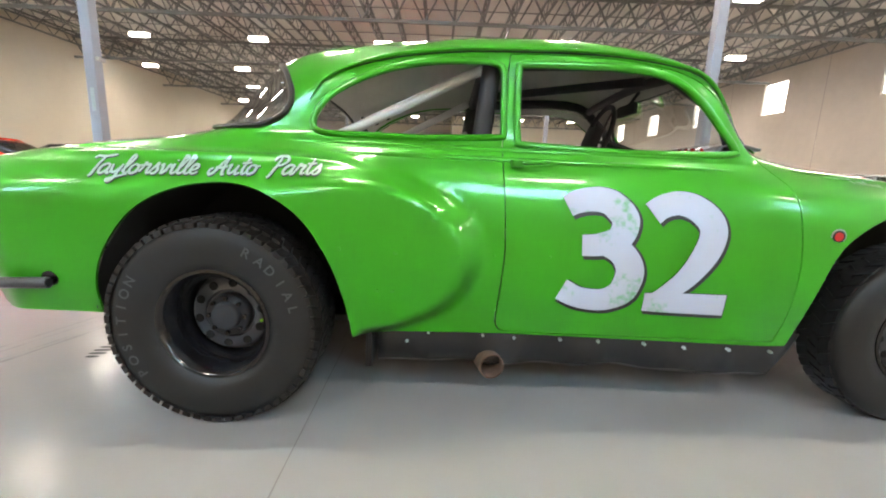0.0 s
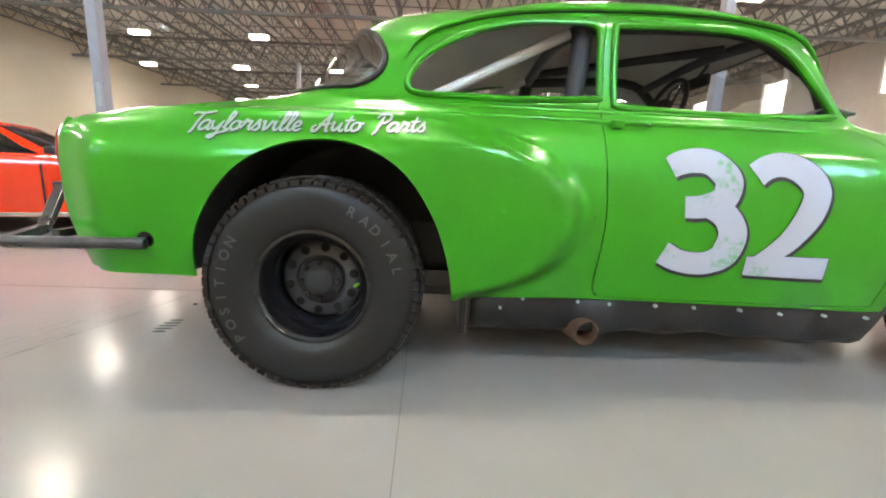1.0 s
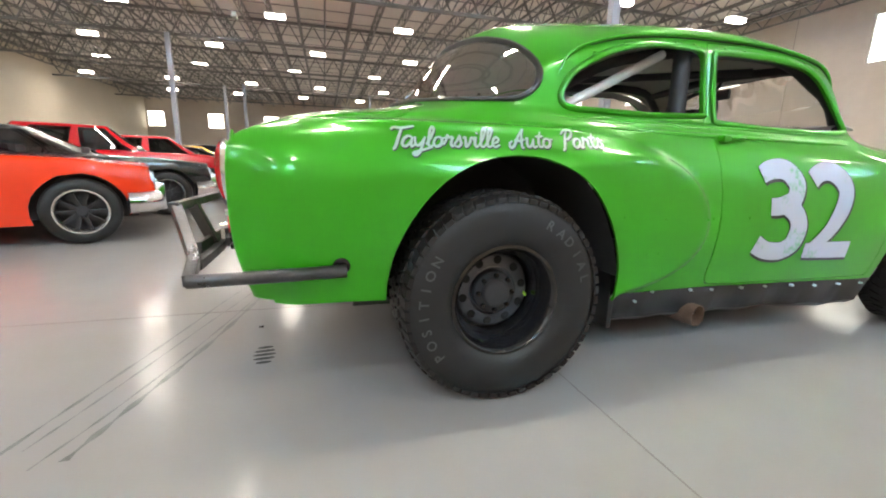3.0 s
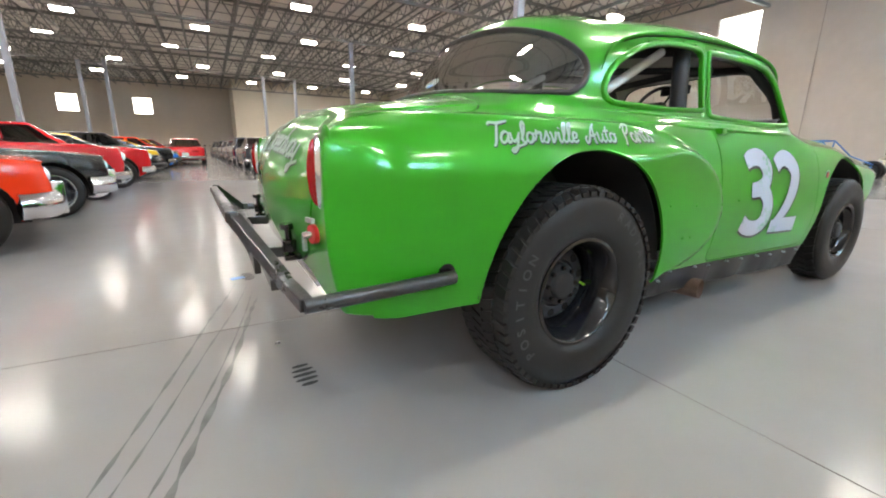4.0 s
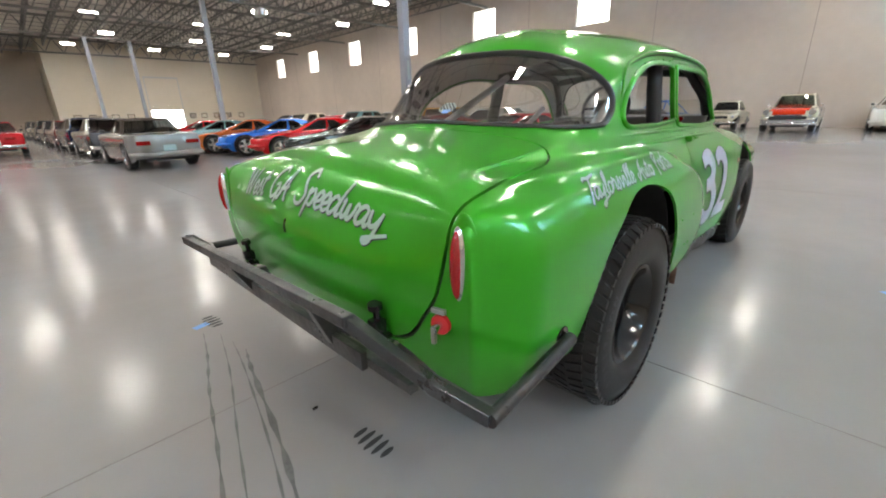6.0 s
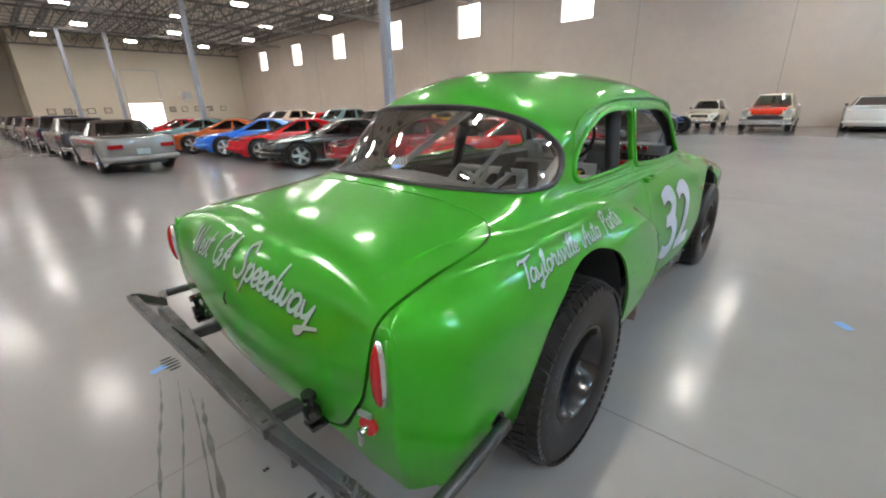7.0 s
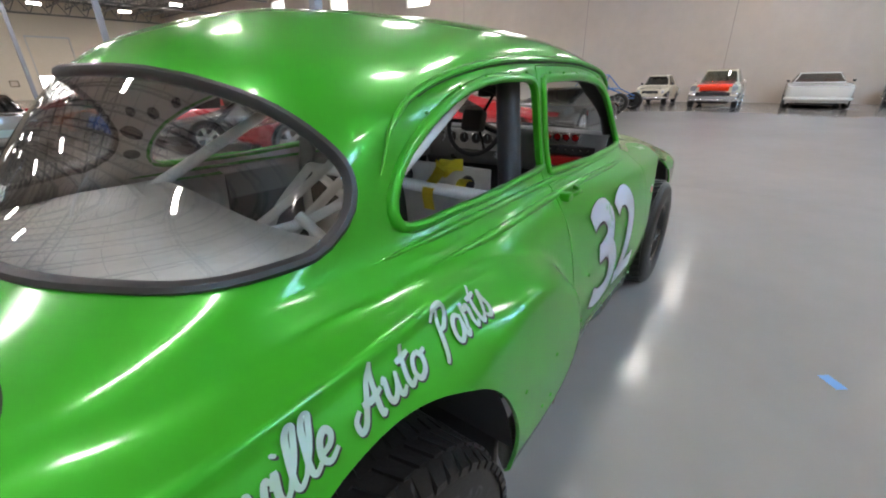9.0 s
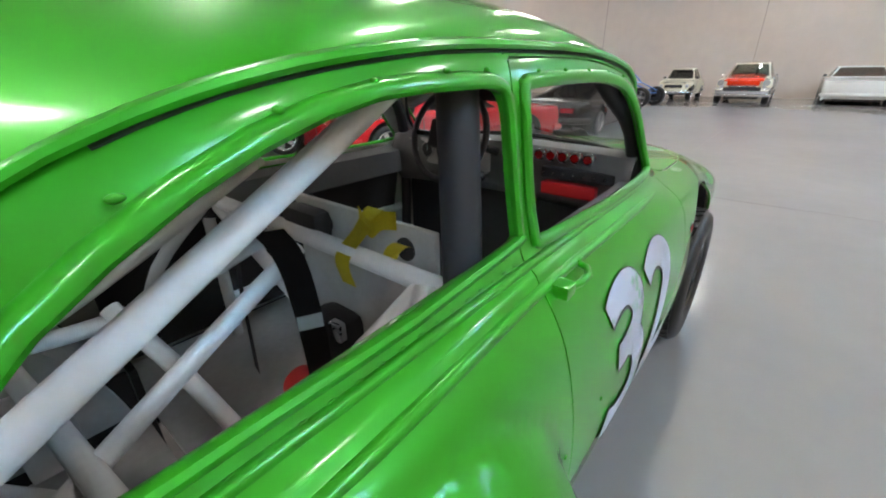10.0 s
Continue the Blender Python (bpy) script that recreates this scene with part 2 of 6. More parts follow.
class Skin:
    """A polygon soup with smooth normals that can be cut along the zero lines of fields over its points."""

    def __init__(self, verts, faces, normals):
        self.v, self.f, self.n = np.asarray(verts, float), faces, np.asarray(normals, float)

    def cut(self, field):
        """Two skins: where the field is negative, and where it is not."""
        g = field(self.v)
        made, fresh, fresh_n = {}, [], []
        low, high = [], []
        base = len(self.v)
        for f in self.f:
            s = g[list(f)]
            if (s >= 0).all():
                high.append(f)
                continue
            if (s < 0).all():
                low.append(f)
                continue
            lo, hi = [], []
            for i in range(len(f)):
                a, b = f[i], f[(i + 1) % len(f)]
                (hi if g[a] >= 0 else lo).append(a)
                if (g[a] >= 0) != (g[b] >= 0):
                    key = (min(a, b), max(a, b))
                    if key not in made:
                        t = g[key[0]] / (g[key[0]] - g[key[1]])
                        made[key] = base + len(fresh)
                        fresh.append(self.v[key[0]] * (1 - t) + self.v[key[1]] * t)
                        fresh_n.append(self.n[key[0]] * (1 - t) + self.n[key[1]] * t)
                    lo.append(made[key])
                    hi.append(made[key])
            if len(lo) > 2:
                low.append(tuple(lo))
            if len(hi) > 2:
                high.append(tuple(hi))
        v = np.vstack([self.v, fresh]) if fresh else self.v
        n = np.vstack([self.n, fresh_n]) if fresh else self.n
        return Skin(v, low, n), Skin(v, high, n)

    def object(self, name, material, parent, label="", sides=(1,), thick=0.0, inner=None):
        """The skin as a mesh object: outer sheet, inner sheet and the rim between them, on one or both sides."""
        used = sorted({i for f in self.f for i in f})
        at = {i: k for k, i in enumerate(used)}
        v0, n0 = self.v[used], self.n[used]
        n0 = n0 / (np.linalg.norm(n0, axis=1)[:, None] + 1e-12)
        f0 = [tuple(at[i] for i in f) for f in self.f]
        count = {}
        for f in f0:
            for a, b in zip(f, f[1:] + f[:1]):
                count[(a, b)] = count.get((a, b), 0) + 1
        border = [(a, b) for a, b in count if (b, a) not in count and not (abs(v0[a][1]) < 1e-4 and abs(v0[b][1]) < 1e-4)]
        verts, faces, normals, index = [], [], [], []
        for s in sides:
            flip = np.array([1, s, 1])
            base = len(verts)
            verts += list(v0 * flip)
            for f in f0:
                g = f if s > 0 else f[::-1]
                faces.append(tuple(base + i for i in g))
                normals += [tuple(n0[i] * flip) for i in g]
                index.append(0)
            if thick:
                verts += list((v0 - n0 * thick) * flip)
                k = base + len(v0)
                for f in f0:
                    g = f[::-1] if s > 0 else f
                    faces.append(tuple(k + i for i in g))
                    normals += [tuple(-n0[i] * flip) for i in g]
                    index.append(1)
                for a, b in border:
                    g = (base + b, base + a, k + a, k + b) if s > 0 else (base + a, base + b, k + b, k + a)
                    p = [np.array(verts[i]) for i in g]
                    nn = np.cross(p[2] - p[0], p[3] - p[1])
                    nn = nn / (np.linalg.norm(nn) + 1e-12)
                    faces.append(g)
                    normals += [tuple(nn)] * 4
                    index.append(0)
        me = bpy.data.meshes.new(name)
        me.from_pydata([tuple(p) for p in verts], [], faces)
        ob = mesh_from(name, me, material, parent, label, True, False)
        if thick:
            me.materials.append(inner or material)
            me.polygons.foreach_set("material_index", index)
        me.normals_split_custom_set(normals)
        me.update()
        return ob


def ring_surface(rings, nu, nv, ends="mirror", smooth=2):
    """A dense half shell through rings of control points, smooth across the middle plane y = 0."""
    c = np.array(rings, float)
    flip = np.array([1, -1, 1])

    def spline(a, n, lo, hi):
        q = np.concatenate([lo[None], a, hi[None]])
        m = len(a) - 1
        t = np.linspace(0, m, m * n + 1)
        i = np.minimum(t.astype(int), m - 1)
        w = (t - i).reshape(-1, *([1] * (a.ndim - 1)))
        p0, p1, p2, p3 = q[i], q[i + 1], q[i + 2], q[i + 3]
        return 0.5 * (2 * p1 + (p2 - p0) * w + (2 * p0 - 5 * p1 + 4 * p2 - p3) * w ** 2 + (3 * p1 - p0 - 3 * p2 + p3) * w ** 3)

    c = np.moveaxis(c, 1, 0)
    c = spline(c, nu, c[1] * flip, c[-2] * flip)
    c = np.moveaxis(c, 1, 0)
    c = spline(c, nv, 2 * c[0] - c[1], c[-2] * flip)
    for _ in range(smooth * max(nu, nv)):
        pad = np.concatenate([c[:, 1:2] * flip, c, c[:, -2:-1] * flip], 1)
        c = 0.5 * c + 0.25 * (pad[:, :-2] + pad[:, 2:])
        pad = np.concatenate([(2 * c[0] - c[1])[None], c, (c[-2] * flip)[None]], 0)
        c = 0.5 * c + 0.25 * (pad[:-2] + pad[2:])
    return c


def grid_skin(c):
    m, n = c.shape[:2]
    flip = np.array([1, -1, 1])
    wide = np.concatenate([c[:, 1:2] * flip, c, c[:, -2:-1] * flip], 1)
    tall = np.concatenate([(2 * c[0] - c[1])[None], c, (c[-2] * flip)[None]], 0)
    normal = np.cross(wide[:, 2:] - wide[:, :-2], tall[2:] - tall[:-2])
    normal /= np.linalg.norm(normal, axis=-1)[..., None] + 1e-12
    faces = [(i * n + j, i * n + j + 1, (i + 1) * n + j + 1, (i + 1) * n + j) for i in range(m - 1) for j in range(n - 1)]
    return Skin(c.reshape(-1, 3), faces, normal.reshape(-1, 3))


def text_mesh(text, size, shear=0.0, offset=0.0, spacing=1.0):
    cu = bpy.data.curves.new("lettering", "FONT")
    cu.body, cu.size, cu.shear, cu.offset, cu.space_character = text, size, shear, offset, spacing
    cu.resolution_u = 6
    ob = bpy.data.objects.new("lettering", cu)
    scene.collection.objects.link(ob)
    me = bpy.data.meshes.new_from_object(ob.evaluated_get(bpy.context.evaluated_depsgraph_get()))
    bpy.data.objects.remove(ob)
    bpy.data.curves.remove(cu)
    return me
def glass_material(name, tint, gloss=0.02, mirror=0.80):
    m = bpy.data.materials.new(name)
    m.use_nodes = True
    nt = m.node_tree
    nt.nodes.remove(nt.nodes["Principled BSDF"])
    mix, tr, gl, fr = (nt.nodes.new(k) for k in ("ShaderNodeMixShader", "ShaderNodeBsdfTransparent", "ShaderNodeBsdfGlossy", "ShaderNodeLayerWeight"))
    tr.inputs[0].default_value = (*tint, 1)
    gl.inputs["Roughness"].default_value = gloss
    fr.inputs["Blend"].default_value = 0.34
    amount = nt.nodes.new("ShaderNodeMath")
    amount.operation = "MULTIPLY_ADD"
    amount.inputs[1].default_value, amount.inputs[2].default_value = mirror, 0.07
    nt.links.new(fr.outputs["Facing"], amount.inputs[0])
    nt.links.new(amount.outputs[0], mix.inputs[0])
    nt.links.new(tr.outputs[0], mix.inputs[1])
    nt.links.new(gl.outputs[0], mix.inputs[2])
    nt.links.new(mix.outputs[0], nt.nodes["Material Output"].inputs[0])
    return m


PANE = glass_material("window_glass", (0.82, 0.84, 0.82))
FAR_PANE = glass_material("car_window_glass", (0.12, 0.13, 0.13), 0.02, 0.42)

# ---- the room ----
X0, X1, Y0, Y1, TOP = -30.0, 29.0, -11.5, 82.0, 11.4


def wall_with_openings(name, label, material, along, at, a0, a1, openings, thick=0.3):
    """A wall with real openings; along is the axis it runs in, at its inner face, openings (u0, u1, z0, z1)."""
    bm = bmesh.new()
    cuts = sorted({a0, a1, *[u for o in openings for u in o[:2]]})
    out = thick if at > 0 else -thick

    def block(u0, u1, z0, z1):
        lo, hi = sorted((at, at + out))
        if along == "y":
            add_box(bm, lo, hi, u0, u1, z0, z1)
        else:
            add_box(bm, u0, u1, lo, hi, z0, z1)

    for u0, u1 in zip(cuts, cuts[1:]):
        holes = sorted((o[2], o[3]) for o in openings if o[0] <= u0 + 1e-6 and o[1] >= u1 - 1e-6)
        z = 0.0
        for z0, z1 in holes:
            block(u0, u1, z, z0)
            z = z1
        block(u0, u1, z, TOP)
    ob = mesh_object(name, bm, material, smooth=False)
    return tagged(ob, label, "wall", kind="structure")


def window(name, along, at, u0, u1, z0, z1, parent_wall):
    """A square clerestory window: frame and pane in an opening."""
    w = tagged(new(name), "square clerestory window with a thin frame and bright pane", "window", "clerestory windows", "structure")
    f = 0.06
    bm = bmesh.new()
    d0, d1 = (at + 0.08, at + 0.16) if at > 0 else (at - 0.16, at - 0.08)

    def block(a, b, c, d):
        if along == "y":
            add_box(bm, d0, d1, a, b, c, d)
        else:
            add_box(bm, a, b, d0, d1, c, d)

    block(u0, u1, z0, z0 + f), block(u0, u1, z1 - f, z1), block(u0, u0 + f, z0 + f, z1 - f), block(u1 - f, u1, z0 + f, z1 - f)
    part("window_frame", bm, LAMP_CASE, w, smooth=False)
    bm = bmesh.new()
    d0, d1 = (d0 + 0.03, d0 + 0.04)
    block(u0 + f, u1 - f, z0 + f, z1 - f)
    pane = part("pane", bm, PANE, w, smooth=False)
    pane.visible_shadow = False
    return w


east = [3.65 + 9.87 * k for k in range(1, 7)]
east_open = [(y - 1.25, y + 1.25, 7.0, 9.6) for y in east]
wall_east = wall_with_openings("wall_east", "tall beige tilt-up concrete wall with high square windows", CONCRETE_WALL, "y", X1, Y0, 73.0, east_open)
north_open = [(x - 1.28, x + 1.28, 6.0, 8.55) for x in (-28.5, -19.2, -9.9)]
wall_north = wall_with_openings("wall_north", "brown painted wall with three square windows", BROWN_WALL, "x", Y1, X0, 2.8, north_open)
door_open = [(12.9, 17.0, 0.0, 6.95)]
wall_inner = wall_with_openings("wall_inner", "cream painted wall with a tall roller door", CREAM_WALL, "x", 72.0, 3.1, X1, door_open)
wall_return = tagged(mesh_object("wall_return", box(2.8, 3.1, 72.0, Y1, 0, TOP), CREAM_WALL, smooth=False), "cream painted return wall", "wall", kind="structure")
wall_west = wall_with_openings("wall_west", "cream painted concrete wall", CREAM_WALL, "y", X0, Y0, Y1, [])
south_open = [(x - 1.32, x + 1.32, 7.06, 9.65) for x in (-25.1, -15.1, -5.2, 4.8, 14.7, 24.6)]
wall_south = wall_with_openings("wall_south", "cream painted wall with high square windows", CREAM_WALL, "x", Y0, X0, X1, south_open)
for i, o in enumerate(south_open):
    window(f"window_{i + 20}", "x", Y0, *o, wall_south)
for nm, bm in (("backdrop_east", box(X1 + 2.0, X1 + 2.1, Y0 - 5, 76, -1, 14)), ("backdrop_north", box(X0 - 5, 2.0, Y1 + 2.0, Y1 + 2.1, -1, 14)), ("backdrop_south", box(X0 - 5, X1 + 5, Y0 - 2.1, Y0 - 2.0, -1, 14)), ("backdrop_yard", box(4, 26, 76.9, 77.0, -1, 9))):
    tagged(mesh_object(nm, bm, SKY_GLOW if nm == "backdrop_south" else GLOW, smooth=False), "bright hazy daylight beyond the windows", "backdrop", kind="structure")
for i, o in enumerate(east_open):
    window(f"window_{i + 1}", "y", X1, *o, wall_east)
for i, o in enumerate(north_open):
    window(f"window_{i + 10}", "x", Y1, *o, wall_north)
door = tagged(new("door_1"), "cream sectional roller door, raised a little above the floor", "roller door", kind="structure")
for k in range(8):
    part("panel", box(12.9, 17.0, 72.05, 72.12, 2.75 + k * 0.53, 3.277 + k * 0.53), CREAM_WALL, door, smooth=False)
part("track", box(12.8, 12.9, 71.9, 72.0, 0, 7.1), LAMP_CASE, door, smooth=False)
part("track", box(17.0, 17.1, 71.9, 72.0, 0, 7.1), LAMP_CASE, door, smooth=False)
part("header", box(12.8, 17.1, 71.9, 72.0, 7.1, 7.28), LAMP_CASE, door, "grey steel door header", smooth=False)
yard = tagged(mesh_object("yard", box(-60, 90, 72.31, 130, -0.2, -0.02), FLOOR, smooth=False), "pale concrete yard beyond the roller door", "ground", kind="structure")
for i, y in enumerate((-8.4, 1.15, 9.2, 18.8, 28.6, 38.5, 48.3, 58.1, 68.0)):
    tagged(mesh_object(f"trim_{i + 1}", box(X1 - 0.012, X1 - 0.001, y - 0.018, y + 0.018, 0, TOP), GROOVE, smooth=False), "dark vertical joint between concrete wall panels", "wall joint", kind="structure")

floor = mesh_object("floor", box(X0, X1, Y0, Y1, -0.2, 0.0), FLOOR, smooth=False)
tagged(floor, "grey polished concrete floor with a glossy sealed surface", "floor", kind="structure")
for n, (x0, y0, x1, y1) in enumerate([(0.55, -11.4, 0.335, -0.2), (0.30, -0.2, 0.15, 14), (-14, 0.36, 0.27, 0.29), (0.30, 0.29, 14, 0.22), (6.5, -14, 6.4, 14), (-6.2, -14, -6.3, 14)]):
    a, b = Vector((x0, y0, 0)), Vector((x1, y1, 0))
    q = (b - a).to_track_quat("X", "Z").to_matrix().to_4x4()
    bm = bmesh.new()
    add_box(bm, 0, (b - a).length, -0.0022, 0.0022, 0.0005, 0.002, Matrix.Translation(a) @ q)
    mesh_object("saw_cut", bm, JOINT, floor, smooth=False)

ceiling = tagged(mesh_object("ceiling", box(X0, X1, Y0, Y1, TOP, TOP + 0.2), DECK, smooth=False), "pale metal roof deck high above the hall", "ceiling", kind="structure")
# open-web joists along y and girders along x, one mesh of structure
jv, jf = [], []


def stick(a, b, w):
    a, b = np.array(a, float), np.array(b, float)
    d = (b - a) / np.linalg.norm(b - a)
    s = np.cross(d, (0, 0, 1)) if abs(d[2]) < 0.95 else np.cross(d, (0, 1, 0))
    s = s / np.linalg.norm(s) * w / 2
    u = np.cross(s, d)
    n = len(jv)
    for p in (a, b):
        for k in ((1, 1), (-1, 1), (-1, -1), (1, -1)):
            jv.append(p + s * k[0] + u * k[1])
    for k in range(4):
        jf.append((n + k, n + (k + 1) % 4, n + 4 + (k + 1) % 4, n + 4 + k))


for k in range(33):
    x = X0 + 0.9 + k * 1.8
    stick((x, Y0, TOP - 0.12), (x, Y1, TOP - 0.12), 0.11)
    stick((x, Y0, TOP - 0.95), (x, Y1, TOP - 0.95), 0.11)
    y = Y0
    while y < Y1 - 1.4:
        stick((x, y, TOP - 0.12), (x, y + 0.75, TOP - 0.95), 0.05)
        stick((x, y + 0.75, TOP - 0.95), (x, y + 1.5, TOP - 0.12), 0.05)
        y += 1.5
for y in (1.0, 12.0, 23.0, 34.0, 45.0, 57.0, 71.5):
    stick((X0, y, TOP - 0.15), (X1, y, TOP - 0.15), 0.18)
    stick((X0, y, TOP - 1.75), (X1, y, TOP - 1.75), 0.18)
    x = X0
    while x < X1 - 1.7:
        stick((x, y, TOP - 0.15), (x + 0.9, y, TOP - 1.75), 0.09)
        stick((x + 0.9, y, TOP - 1.75), (x + 1.8, y, TOP - 0.15), 0.09)
        x += 1.8
for k in range(40):
    y = Y0 + 1.2 + 2.4 * k
    stick((X0, y, TOP - 0.06), (X1, y, TOP - 0.06), 0.05)
tagged(mesh_from("ceiling_joists", polys(jv, jf), JOIST_STEEL, None, "", False), "grey open-web steel roof joists and girders", "roof joists", kind="structure")


def column(x, y):
    c = thing("steel_column", "tall grey painted steel column on a base plate", "column", pose(x, y, 0), "hall columns", "structure")
    part("shaft", box(-0.16, 0.16, -0.16, 0.16, 0.03, TOP - 1.8, bevel=0.015), COLUMN_STEEL, c, smooth=False)
    part("base_plate", box(-0.26, 0.26, -0.26, 0.26, 0, 0.03, bevel=0.005), COLUMN_STEEL, c, smooth=False)
    part("notice", box(-0.06, 0.06, -0.168, -0.163, 2.6, 3.3), WHITE_PAINT, c, "small white notice strip", smooth=False)
    return c


for x, y in ((-10, 11), (10, 12), (10, 34), (9.4, 57), (5.6, 57), (-11.2, 33.5), (-12.2, 56), (-9.7, 54)):
    column(x, y)


def hall_lamp():
    lamp = thing("high_bay_lamp", "bright rectangular high-bay ceiling lamp", "ceiling lamp", pose(0, 0, 10), "high-bay lamps")
    part("housing", box(-0.66, 0.66, -0.26, 0.26, 0.02, 0.14, bevel=0.02), LAMP_CASE, lamp, smooth=False)
    part("diffuser", box(-0.6, 0.6, -0.2, 0.2, -0.18, 0.018, bevel=0.03), LAMP_GLOW, lamp, "glowing white diffuser", smooth=False)
    bulb = bpy.data.lights.new("lamp_light", "AREA")
    bulb.shape, bulb.size, bulb.size_y, bulb.energy, bulb.spread, bulb.color = "RECTANGLE", 1.2, 0.4, LAMP_WATTS, radians(168), (1.0, 0.962, 0.895)
    light = new("lamp_light", bulb)
    light.parent = lamp
    light.location = (0, 0, -0.19)
    for x in (-0.4, 0.4):
        part("hanger", tube([(x, 0, 0.14), (x, 0, 0.5)], 0.012, 6), LAMP_CASE, lamp)
    return lamp


first = None
ROW_A = [-20.5, -12.2, -3.4, 5.0, 13.4, 21.8]
ROW_B = [-26.0, -17.6, -9.0, -0.9, 7.3, 15.6, 23.9]
for n, y in enumerate((-8.4, 0.7, 9.8, 18.9, 28.3, 37.3, 45.9, 55.3, 64.9)):
    for x in (ROW_B if n % 2 else ROW_A):
        m = pose(x, y, 10.0)
        if first is None:
            first = hall_lamp()
            first.matrix_world = m
        else:
            copy_thing(first, m)
# ---- the green stock car ----
from mathutils.bvhtree import BVHTree

AXLE, REAR_R, FRONT_R = 3.0, 0.418, 0.395
car = thing("stock_car", "bright green vintage stock car with white 32 and oversized tyres", "race car")


def ctl(text):
    return [[float(a) for a in p.split(",")] for p in text.split()]


RINGS = [
    ctl("-.98,0,.50 -.975,.35,.50 -.95,.62,.49 -.925,.80,.475 -.87,.866,.45 -.45,.86,.44 0,.85,.40 .5,.845,.36 1.1,.845,.365 1.6,.845,.355 2.1,.845,.345 2.4,.84,.34 2.95,.82,.38 3.4,.78,.42 3.78,.72,.46 3.92,.45,.48 3.97,0,.48"),
    ctl("-1.03,0,.64 -1.015,.35,.64 -.985,.64,.64 -.962,.845,.64 -.918,.896,.63 -.45,.90,.6 0,.90,.6 .5,.895,.58 1.1,.882,.56 1.6,.885,.56 2.1,.885,.56 2.4,.882,.56 2.95,.85,.6 3.4,.82,.62 3.82,.76,.64 3.98,.48,.64 4.03,0,.64"),
    ctl("-1.045,0,.82 -1.03,.35,.82 -.995,.66,.82 -.968,.853,.82 -.924,.904,.82 -.45,.91,.82 0,.91,.82 .5,.90,.82 1.1,.868,.8 1.6,.868,.8 2.1,.866,.8 2.4,.862,.8 2.95,.84,.82 3.4,.82,.82 3.84,.77,.8 4.0,.48,.8 4.05,0,.8"),
    ctl("-.995,0,.97 -.98,.34,.96 -.95,.63,.96 -.962,.845,.95 -.918,.894,.95 -.45,.905,.96 0,.90,.97 .5,.885,.98 1.1,.832,.98 1.6,.83,.97 2.1,.832,.96 2.4,.835,.94 2.95,.80,.94 3.4,.765,.89 3.83,.73,.85 3.98,.46,.9 4.03,0,.92"),
    ctl("-.92,0,1.07 -.91,.32,1.06 -.905,.58,1.045 -.925,.815,1.03 -.88,.858,1.035 -.45,.883,1.06 0,.876,1.07 .5,.845,1.073 1.1,.78,1.08 1.6,.78,1.07 2.1,.785,1.05 2.4,.79,1.02 2.95,.735,1.015 3.4,.69,.955 3.78,.68,.89 3.92,.42,.95 3.97,0,.97"),
    ctl("-.75,0,1.15 -.74,.30,1.145 -.73,.55,1.13 -.70,.70,1.10 -.58,.76,1.093 -.30,.795,1.104 .08,.795,1.113 .5,.772,1.12 1.1,.742,1.13 1.6,.742,1.115 2.12,.742,1.10 2.6,.65,1.08 3.0,.61,1.062 3.35,.57,1.025 3.55,.47,1.0 3.62,.3,1.04 3.65,0,1.05"),
    ctl("-.305,0,1.20 -.258,.335,1.195 -.16,.54,1.184 -.035,.685,1.174 .08,.727,1.172 .185,.728,1.172 .32,.722,1.174 .55,.72,1.175 1.1,.705,1.17 1.6,.705,1.155 2.17,.70,1.14 2.25,.64,1.14 2.33,.52,1.145 2.4,.38,1.15 2.44,.24,1.155 2.46,.12,1.16 2.47,0,1.16"),
    ctl("-.15,0,1.38 -.10,.32,1.375 .0,.52,1.36 .115,.635,1.345 .21,.682,1.34 .29,.69,1.335 .40,.693,1.335 .6,.69,1.34 1.12,.675,1.36 1.6,.675,1.35 2.06,.675,1.32 2.13,.62,1.34 2.2,.5,1.355 2.25,.37,1.36 2.28,.24,1.365 2.3,.12,1.37 2.3,0,1.37"),
    ctl(".02,0,1.565 .07,.28,1.555 .15,.46,1.525 .22,.56,1.49 .31,.63,1.455 .42,.665,1.44 .56,.655,1.485 .76,.65,1.53 1.17,.645,1.56 1.55,.645,1.56 1.92,.645,1.515 2.02,.58,1.52 2.06,.46,1.54 2.08,.34,1.555 2.09,.22,1.565 2.1,.11,1.57 2.1,0,1.57"),
    ctl(".2,0,1.645 .22,.22,1.635 .30,.36,1.61 .38,.44,1.59 .46,.49,1.58 .58,.51,1.585 .74,.515,1.61 .92,.515,1.635 1.2,.51,1.65 1.5,.505,1.65 1.76,.49,1.63 1.85,.42,1.625 1.9,.33,1.63 1.92,.25,1.637 1.93,.16,1.643 1.94,.08,1.645 1.94,0,1.645"),
    ctl(".42,0,1.70 .44,.1,1.70 .5,.15,1.70 .58,.18,1.705 .66,.2,1.71 .76,.2,1.715 .88,.2,1.72 1.0,.2,1.725 1.2,.2,1.73 1.4,.2,1.727 1.55,.18,1.72 1.62,.15,1.715 1.66,.12,1.71 1.68,.09,1.71 1.69,.06,1.708 1.7,.03,1.707 1.7,0,1.707"),
    [[0.58 + j / 16 * 0.98, 0, 1.722 + 0.014 * math.sin(math.pi * j / 16)] for j in range(17)],
]
shell = ring_surface([[(x, -y, z) for x, y, z in r] for r in RINGS], 18, 12, smooth=2)


def step(a, b, t):
    t = np.clip((t - a) / (b - a), 0, 1)
    return t * t * (3 - 2 * t)


